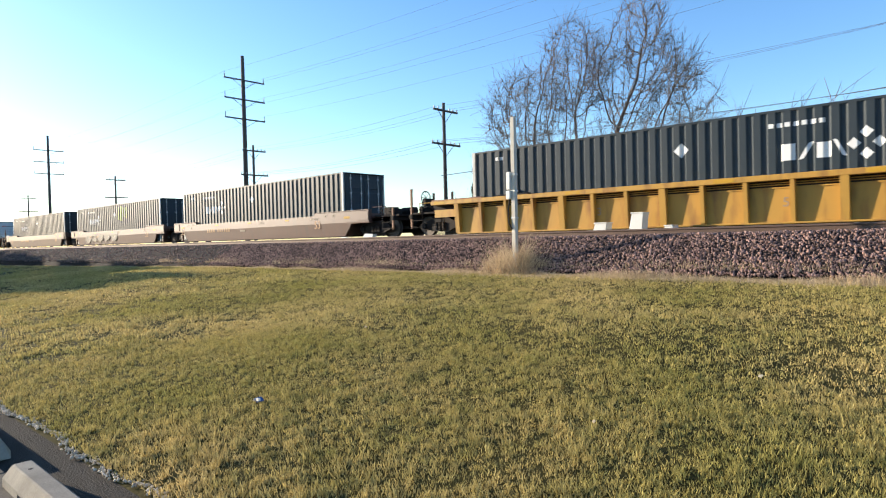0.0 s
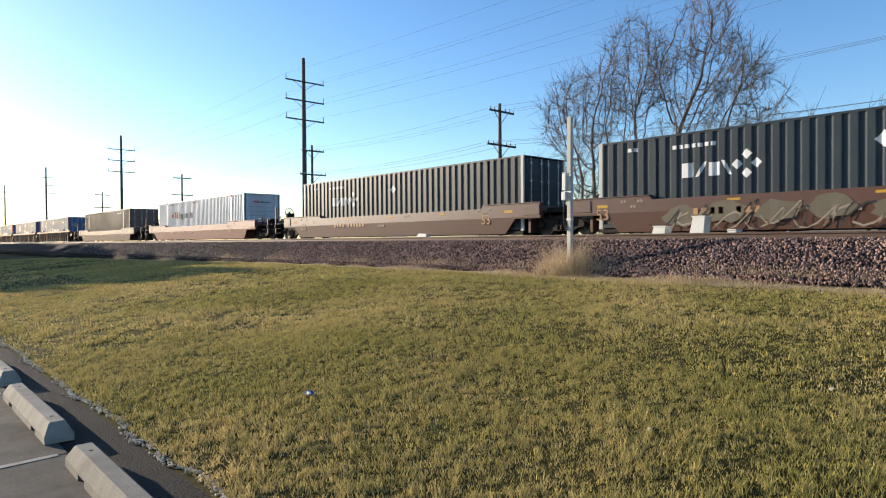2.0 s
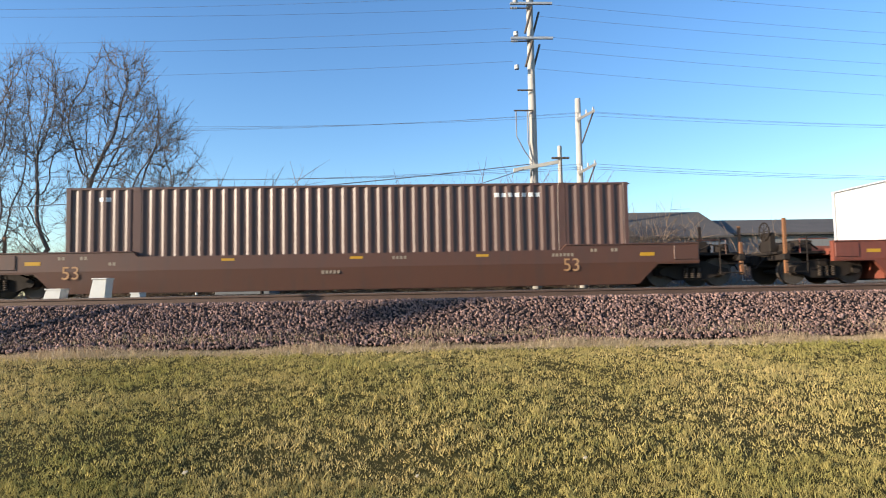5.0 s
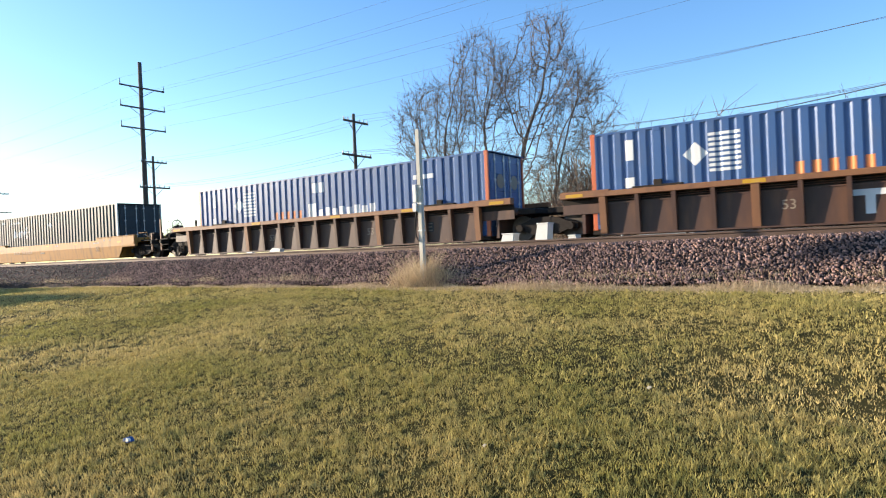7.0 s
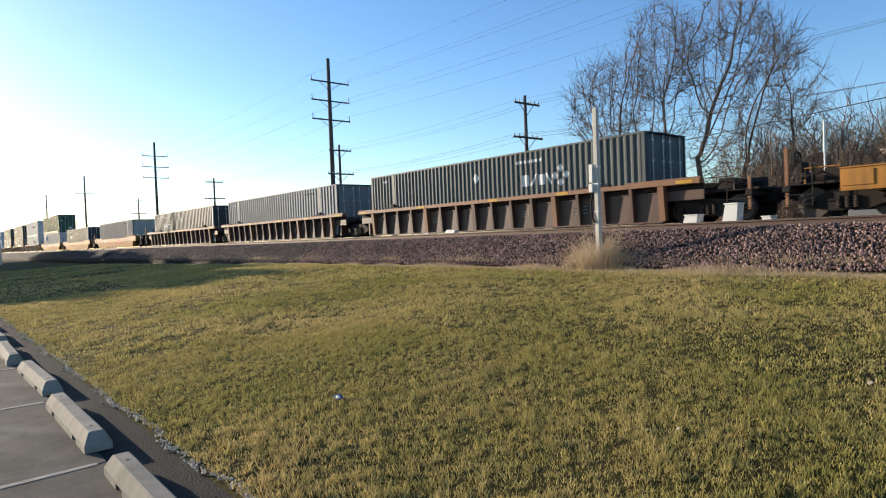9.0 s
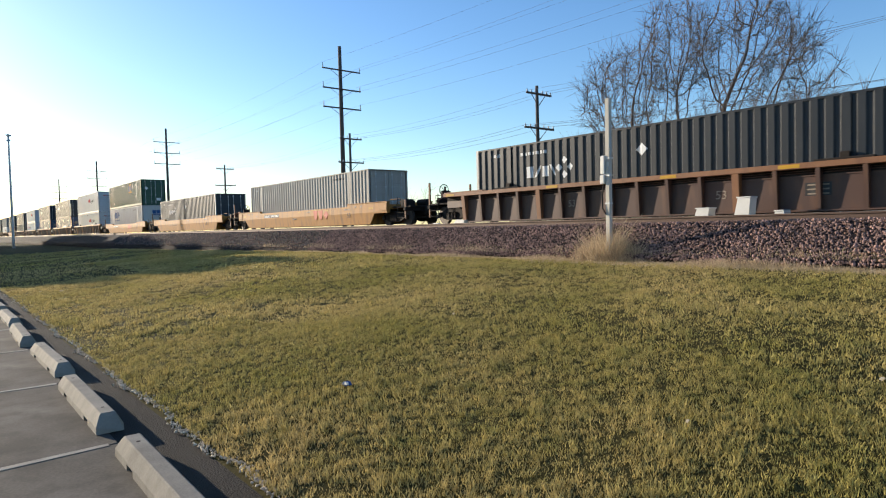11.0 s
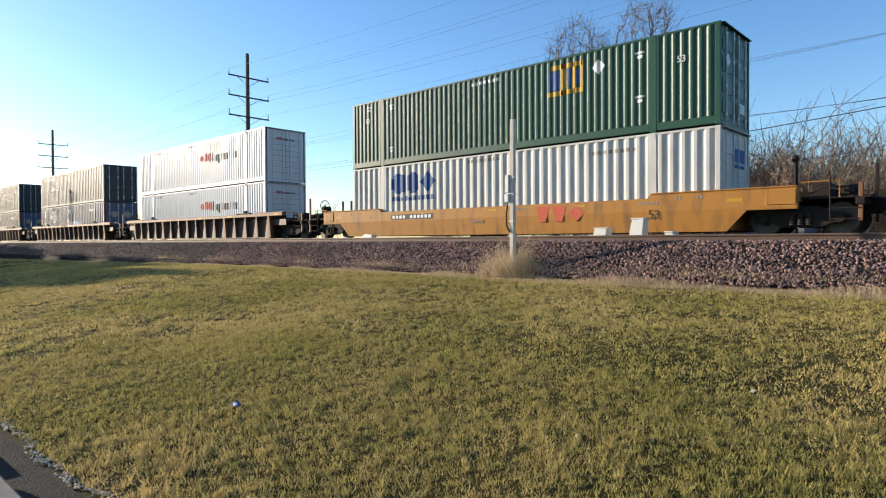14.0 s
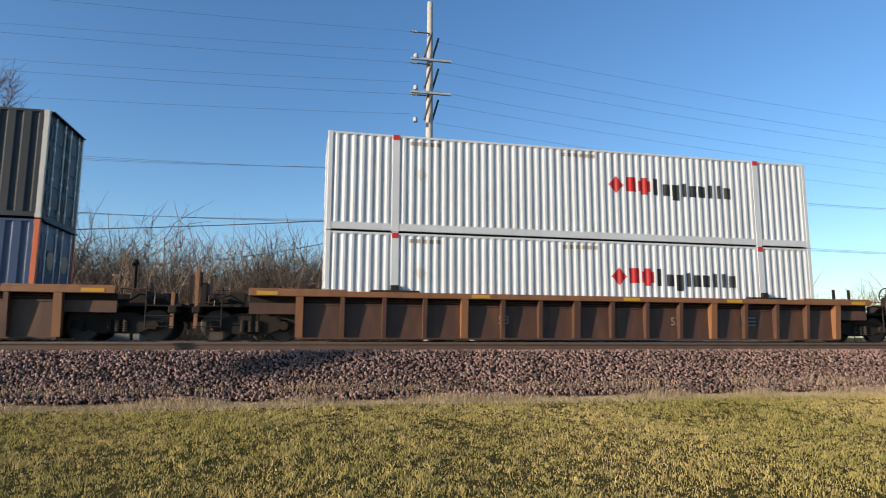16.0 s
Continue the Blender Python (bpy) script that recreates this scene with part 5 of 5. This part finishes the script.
def tree(label, at, stems, blobs, n, seed, tip=0.0128, twigs=3):
    """A bare tree: trunk and limbs thickened by what they carry, and fine twigs on all thin limbs."""
    ob = tagged(new("tree"), label, "tree")
    ob.location = at
    P, parent = branch_net(seed, stems, blobs, n)
    r = np.random.default_rng(seed + 1)
    load = np.full(len(P), 0.0)
    for i in range(len(P) - 1, -1, -1):
        load[i] = max(load[i], 1.0)
        if parent[i] >= 0:
            load[parent[i]] += load[i]
    rad = tip * load ** 0.47
    segs = [(P[parent[i]], P[i], min(rad[parent[i]], rad[i] * 1.35), rad[i]) for i in range(len(P)) if parent[i] >= 0]
    cut = min(0.06, 0.6 * rad.max())
    thick = [q for q in segs if q[3] > cut]
    thin = [q for q in segs if q[3] <= cut]
    for i in range(len(P)):
        if parent[i] < 0 or rad[i] > 0.04:
            continue
        d = P[i] - P[parent[i]]
        d /= np.linalg.norm(d)
        for k in range(twigs + (load[i] < 2)):
            w = d * 0.9 + r.normal(0, 0.5, 3) + (0, 0, 0.25)
            w /= np.linalg.norm(w)
            ln = r.uniform(0.25, 0.8) * (1.6 if load[i] < 2 else 1)
            mid = P[i] + w * ln * 0.5
            end = mid + (w + r.normal(0, 0.25, 3) + (0, 0, 0.12)) * ln * 0.5
            thin += [(P[i], mid, 0.0105, 0.008), (mid, end, 0.008, 0.0045)]
    for name, group, sides in (("trunk", thick, 7), ("crown", thin, 3)):
        a, c = np.array([q[0] for q in group]), np.array([q[1] for q in group])
        ra, rc = np.array([q[2] for q in group]), np.array([q[3] for q in group])
        e = c - a
        e /= np.linalg.norm(e, axis=1)[:, None]
        u = np.cross(e, (0.31, 0.9, 0.2))
        u /= np.linalg.norm(u, axis=1)[:, None]
        v = np.cross(e, u)
        c = c + e * rc[:, None] * 0.5
        rings = []
        for k in range(sides):
            t = 2 * math.pi * k / sides
            rings.append((u * math.cos(t) + v * math.sin(t))[:, None] * np.stack([ra, rc], 1)[:, :, None] + np.stack([a, c], 1))
        verts = np.stack(rings, 2).reshape(-1, 3)
        base = (np.arange(len(group)) * 2 * sides)[:, None, None]
        quad = np.array([(k, (k + 1) % sides, (k + 1) % sides + sides, k + sides) for k in range(sides)])[None]
        part(name, raw_mesh(name, verts, (base + quad).reshape(-1, 4), BARK), BARK, ob)
    return ob


# the broad bare trees: several stems from one foot
tree("large bare deciduous tree with a broad crown beyond the track", (-19.8, 33.0, GZ - 0.2), [
    ((-0.4, 0, 0), (-0.22, 0, 1), 4.6), ((0.1, 0.2, 0), (0.02, 0.05, 1), 4.4), ((0.4, -0.1, 0), (0.3, 0, 1), 3.6), ((-2.6, 0.6, 0), (-0.16, 0, 1), 4.4)],
    [(-2.7, 0, 8.6, 3.1, 2.6, 3.0), (0.7, 0, 10.8, 2.2, 2.2, 3.2), (-0.6, 0, 7.2, 2.8, 2.0, 2.6), (-1.0, 0, 4.8, 2.8, 1.8, 1.8)], 3000, 11)
tree("tall bare deciduous tree with spreading limbs beyond the track", (-15.8, 33.6, GZ - 0.2), [
    ((-0.5, 0, 0), (-0.14, 0, 1), 5.4), ((0.1, 0.2, 0), (0.04, 0.1, 1), 4.4), ((0.9, 0, 0), (0.12, 0, 1), 3.8)],
    [(0.7, 0, 11.4, 1.9, 2.0, 3.1), (-1.0, 0, 10.2, 1.7, 1.8, 3.0), (1.7, 0, 9.4, 2.3, 2.0, 2.6), (0.4, 0, 7.2, 2.5, 2.0, 2.6), (0.2, 0, 4.8, 2.6, 1.8, 1.8)], 3000, 29)
tree("slender bare tree at the side of the larger ones", (-12.9, 33.5, GZ - 0.2), [((0, 0, 0), (0.03, 0, 1), 3.6), ((1.4, 0.3, 0), (0.3, 0, 1), 2.6)],
    [(0.4, 0, 7.6, 1.7, 1.6, 2.5), (1.8, 0, 5.6, 1.6, 1.5, 1.9)], 1100, 31)
tree("thin bare sapling behind the pole", (-28.0, 35.0, GZ - 0.2), [((0, 0, 0), (-0.1, 0, 1), 2.0), ((1.4, 0, 0), (0.2, 0, 1), 2.4), ((2.8, 0.5, 0), (0.1, 0, 1), 2.4)],
    [(0, 0, 4.6, 1.2, 1.2, 2.4), (1.6, 0, 5.2, 1.2, 1.2, 2.6), (3.0, 0.4, 5.0, 1.0, 1.0, 2.4)], 420, 37, 0.010)


def shrub_kinds(count, seed, levels):
    """A few bare shrubs, one metre tall on average, to be turned and scaled."""
    rng, out = random.Random(seed), []
    for k in range(count):
        stems = []
        for i in range(4):
            a, lean = rng.uniform(0, 2 * math.pi), rng.uniform(0.05, 0.4)
            stems.append(((rng.gauss(0, 0.09), rng.gauss(0, 0.09), -0.02), (lean * math.cos(a), lean * math.sin(a), 1), rng.uniform(0.34, 0.48), rng.uniform(0.004, 0.008)))
        v, f, t = grow(seed * 100 + k, stems, 0, levels, (4, 3, 2), (26, 62), 0.45, 0, 0.70, least=0.0022, light=True)
        out.append((np.array([tuple(q) for q in v]), np.array(f + t)))
    return out


SHRUBS, FAR_SHRUBS = shrub_kinds(6, 4, 3), shrub_kinds(4, 6, 2)


def scrub(name, label, spots, seed, kinds=SHRUBS):
    rng = np.random.default_rng(seed)
    V, F, n = [], [], 0
    for x, y, h in spots:
        v, f = kinds[rng.integers(0, len(kinds))]
        a, w = rng.uniform(0, 2 * np.pi), h * rng.uniform(0.8, 1.25)
        c, s = np.cos(a), np.sin(a)
        V.append(np.stack([x + w * (v[:, 0] * c - v[:, 1] * s), y + w * (v[:, 0] * s + v[:, 1] * c), GZ - 0.1 + h * v[:, 2]], -1))
        F.append(f + n)
        n += len(v)
    ob = new(name, raw_mesh(name, np.concatenate(V), np.concatenate(F), TWIG))
    return tagged(ob, label, "scrub", kind="stuff")


rng = random.Random(77)
spots = [(x, rng.uniform(33, 47), rng.uniform(5.4, 8.4) * (1.0 if x < 9 else 0.75)) for x in (rng.uniform(-15, 14) for i in range(150))]
spots += [(rng.uniform(-16, 10), rng.uniform(30.5, 33), rng.uniform(2.4, 4.4)) for i in range(50)]
spots += [(rng.uniform(-16, 14), rng.uniform(33, 50), rng.uniform(3.2, 5.4)) for i in range(90)]
scrub("scrub", "dense bare brown winter scrub beyond the track", spots, 3)
scrub("scrub", "bare scrub and saplings at the foot of the trees", [(rng.uniform(-36, -14), rng.uniform(33, 39), rng.uniform(2.5, 5.0)) for i in range(26)], 5)
scrub("scrub", "bare scrub beside the distant buildings", [(rng.uniform(14, 45), rng.uniform(36, 43), rng.uniform(3.0, 6.0)) for i in range(24)], 6)
scrub("far_woods", "distant bare woods along the horizon", [(-170 + 11 * i + rng.uniform(-6, 6), rng.uniform(50, 110), rng.uniform(8, 12)) for i in range(22)] + [(-300 + rng.uniform(-80, 100), rng.uniform(20, 120), rng.uniform(10, 15)) for i in range(30)], 8, FAR_SHRUBS)


def evergreen(at, h, w, seed, n=5000):
    ob = tagged(new("tree"), "dark dense evergreen with a pointed crown; wide ones added unseen for shade", "tree")
    ob.location = at
    part("trunk", Build().tube([(0, 0, -0.2), (0, 0, h * 0.9)], [0.1, 0.02], 6), BARK, ob)
    r = np.random.default_rng(seed)
    z = h * r.uniform(0.05, 1, n) ** 0.9
    # Wide crowns are blunter, so that their shadows merge.
    rad = w * (1 - z / h) ** (0.35 if w > 2 else 0.7) * np.sqrt(r.uniform(0.1, 1, n)) * (1 + 0.25 * np.sin(z * 5))
    a = r.uniform(0, 2 * np.pi, n)
    p = np.stack([rad * np.cos(a), rad * np.sin(a), z], -1)
    d = np.stack([np.cos(a), np.sin(a), r.uniform(0.2, 1.2, n)], -1) * r.uniform(0.1, 0.25, (n, 1))
    s = r.normal(0, 0.035 if w < 2 else 0.08, (n, 3))
    v = np.stack([p - s, p + s, p + d], 1)
    part("crown", raw_mesh("crown", v.reshape(-1, 3), np.arange(3 * n).reshape(-1, 3), NEEDLE), NEEDLE, ob)


# Unseen trees added left of view to shade the far lawn and ballast.
for k, spot in enumerate(((-71, -16.5), (-69, -13.0), (-68, -9.9), (-67, -7.0), (-73, -5.2), (-77, -4.2), (-82, -8.5), (-85, -4.0), (-93, -3.5), (-97, -2.7), (-98, -7.5), (-103, -2.5), (-112, -2.5), (-117, -2.0), (-121, -1.0), (-128, -0.7), (-134, 0.0))):
    evergreen((*spot, LOT_Z), 12.5, 3.4, 9 + k, 14000)
evergreen((-25.4, 31.5, GZ), 4.9, 0.9, 4)
evergreen((-24.5, 32.2, GZ), 4.0, 0.8, 5)


# ---- grass ----
def blades(name, label, x, y, height, width, mat, seed, lean=0.6, z=None):
    r = np.random.default_rng(seed)
    n = len(x)
    z = lawn_z(x, y) if z is None else z
    a, t = r.uniform(0, 2 * np.pi, n), r.uniform(0, 2 * np.pi, n)
    h = height * r.uniform(0.55, 1.25, n)
    off = lean * h * r.uniform(0.2, 1.2, n)
    base = np.stack([x, y, z - 0.004], -1)
    side = np.stack([np.cos(a), np.sin(a), 0 * a], -1) * (width * r.uniform(0.6, 1.4, n) / 2)[:, None]
    tip = base + np.stack([off * np.cos(t), off * np.sin(t), h], -1)
    v = np.stack([base - side, base + side, tip], 1)
    ob = new(name, raw_mesh(name, v.reshape(-1, 3), np.arange(3 * n).reshape(-1, 3), mat))
    return tagged(ob, label, "grass", kind="stuff")


def lawn_material():
    """Blades between green and straw, in patches of the lawn, each blade its own shade."""
    m = material("lawn blades", (0.275, 0.254, 0.064), (0.53, 0.405, 0.172), 0.85, 0, 9, 0.3, 0.88, 0, dirt=(0.17, 0.185, 0.045), dirt_amount=0.5, island=0.40, gloss=0.05, thin=0.31)
    return m


LAWN = lawn_material()


def soft_noise(x, y, size, seed):
    """Smooth random values from 0 to 1 on a plan, with lumps of the given size."""
    g = np.random.default_rng(seed).uniform(0, 1, (256, 256))
    u, v = x / size, y / size
    i, j = np.floor(u).astype(int), np.floor(v).astype(int)
    a, b = u - i, v - j
    a, b = a * a * (3 - 2 * a), b * b * (3 - 2 * b)
    i, j, i1, j1 = i % 256, j % 256, (i + 1) % 256, (j + 1) % 256
    return (g[i, j] * (1 - a) + g[i1, j] * a) * (1 - b) + (g[i, j1] * (1 - a) + g[i1, j1] * a) * b


def make_lawn():
    r = np.random.default_rng(21)
    def field(n, x0, x1, y0, y1):
        return r.uniform(x0, x1, n), r.uniform(y0, y1, n)
    for k, (n, x0, x1, y0, y1, h, w) in enumerate([
            (500000, -9, 6, EDGE_Y + 0.02, 5.5, 0.05, 0.0075),
            (470000, -14, 15, 5.5, 11.9, 0.052, 0.012),
            (90000, -22, -9, EDGE_Y + 0.02, 5.5, 0.06, 0.018),
            (90000, -34, -14, 5.5, 11.9, 0.07, 0.028),
            (50000, -60, -22, EDGE_Y + 0.02, 11.9, 0.07, 0.042)]):
        x, y = field(n, x0, x1, y0, y1)
        tuft = 0.04 if y1 < 6 and x0 > -10 else 0.075 if x0 > -15 else 0.16
        clump = 0.75 * soft_noise(x, y, tuft, 3) + 0.3 * soft_noise(x, y, 2.7 * tuft, 5) + 0.25 * soft_noise(x, y, 0.5, 4)
        keep = r.uniform(0, 1, n) < (0.24 + 0.85 * clump ** 1.5) * (1 - 0.75 * np.clip((y - 11.3) / 0.5, 0, 1) * np.clip((x + 9) / 4, 0, 1))
        x, y, clump = x[keep], y[keep], clump[keep]
        hh = h * (0.17 + 1.1 * clump ** 1.8)
        blades("lawn_grass", "short mown lawn, green mixed with straw", x, y, hh, w, LAWN, 30 + k, 0.7)


make_lawn()


def make_dry_grass():
    r = np.random.default_rng(41)
    n = 42000
    x = np.concatenate([r.uniform(-30, 16, n), r.uniform(-60, -30, 9000)])
    y = 12.15 + r.normal(0, 0.16, len(x)) + 0.1 * np.sin(x * 1.3)
    k = 0.5 + 0.5 * np.sin(x * 2.1 + 1.5 * np.sin(x * 0.7))
    z = np.where(y > TOE_Y, -0.80 + 0.61 * (y - TOE_Y), lawn_z(x, y))
    blades("dry_grass", "dry straw-coloured grass along the foot of the ballast", x, y, (0.06 + 0.11 * k) * np.clip(1.0 + (x + 8) * 0.03, 0.45, 1), 0.009, DRY, 42, 0.6, z)
    n = 34000
    x = 16 - 27 * r.uniform(0, 1, n) ** 1.4
    y = 11.85 + r.normal(0, 0.22, n) + 0.08 * np.sin(x * 0.9)
    keep = y < 12.28
    blades("dry_grass", "flattened pale straw below the ballast", x[keep], y[keep], 0.045, 0.018, DRY, 44, 1.6)
    n = 1300
    x, y = r.normal(-8.95, 0.46, n), r.normal(12.22, 0.16, n)
    z = np.where(y > TOE_Y, -0.80 + 0.61 * (y - TOE_Y), lawn_z(x, y))
    blades("dry_grass", "tall dry weeds round the foot of the pale post", x, y, 0.62 * np.exp(-((x + 8.95) / 0.7) ** 2) + 0.12, 0.013, DRY, 43, 1.0, z)


make_dry_grass()


def litter():
    ob = tagged(new("litter"), "crumpled blue and white wrapper on the lawn", "litter")
    ob.location = (-4.93, 2.84, float(lawn_z(-4.93, 2.84)) + 0.03)
    b = Build().prism([(-0.10, -0.02), (0.02, -0.03), (0.11, 0.0), (0.05, 0.05), (-0.04, 0.03)], "y", -0.04, 0.03)
    ob.scale = (0.6, 0.6, 0.6)
    part("wrapper", b, INK["blue"], ob, "blue foil")
    part("paper", Build().prism([(0.03, 0.0), (0.10, 0.01), (0.09, 0.04), (0.04, 0.045)], "y", -0.055, -0.02), BOXWHITE, ob)
    for x, y, w in ((-19.1, 2.1, 0.05), (-18.6, 2.5, 0.06), (-1.57, 5.6, 0.022), (-2.18, 3.83, 0.014), (-6.6, 5.54, 0.018), (0.29, 5.48, 0.014), (1.69, 5.64, 0.018)):
        leaf = tagged(new("litter"), "small pale scrap of paper on the lawn", "litter", group="scraps on the lawn")
        leaf.location = (x, y, float(lawn_z(x, y)) + 0.035)
        part("scrap", Build().prism([(-w, -0.01), (0, -0.02), (w, 0.0), (w * 0.6, 0.25 * w), (-w * 0.5, 0.2 * w)], "y", -w * 0.6, w * 0.5), CHIP, leaf)


litter()


# ---- ties, piece by piece ----
def lay_ties():
    data = Build().box(-0.115, 0.115, -1.3, 1.3, -0.17, 0.0, 0.012).mesh("tie", TIE)
    for i in range(150):
        t = part("tie", data, TIE, NEAR_TRACK)
        t.location = (-60 + 0.54 * i, 15.4, -0.097)
    b = Build()
    for i in range(260):
        b.box(-200.4 + 0.54 * i - 0.115, -200.4 + 0.54 * i + 0.115, 14.1, 16.7, -0.26, -0.097)
    tagged(part("tie_row", b, TIE, NEAR_TRACK), kind="stuff")
    b = Build()
    for i in range(500):
        b.box(-200.4 + 0.54 * i - 0.115, -200.4 + 0.54 * i + 0.115, 18.4, 21.0, -0.26, -0.097)
    tagged(part("tie_row", b, TIE, FAR_TRACK), kind="stuff")


lay_ties()


def motions():
    for ob, s, z in MOVING:
        walk(ob, [(t, pose(s + SPEED * t, TRAIN_Y, z)) for t in (0, 4, 8, 12, 16)])


motions()
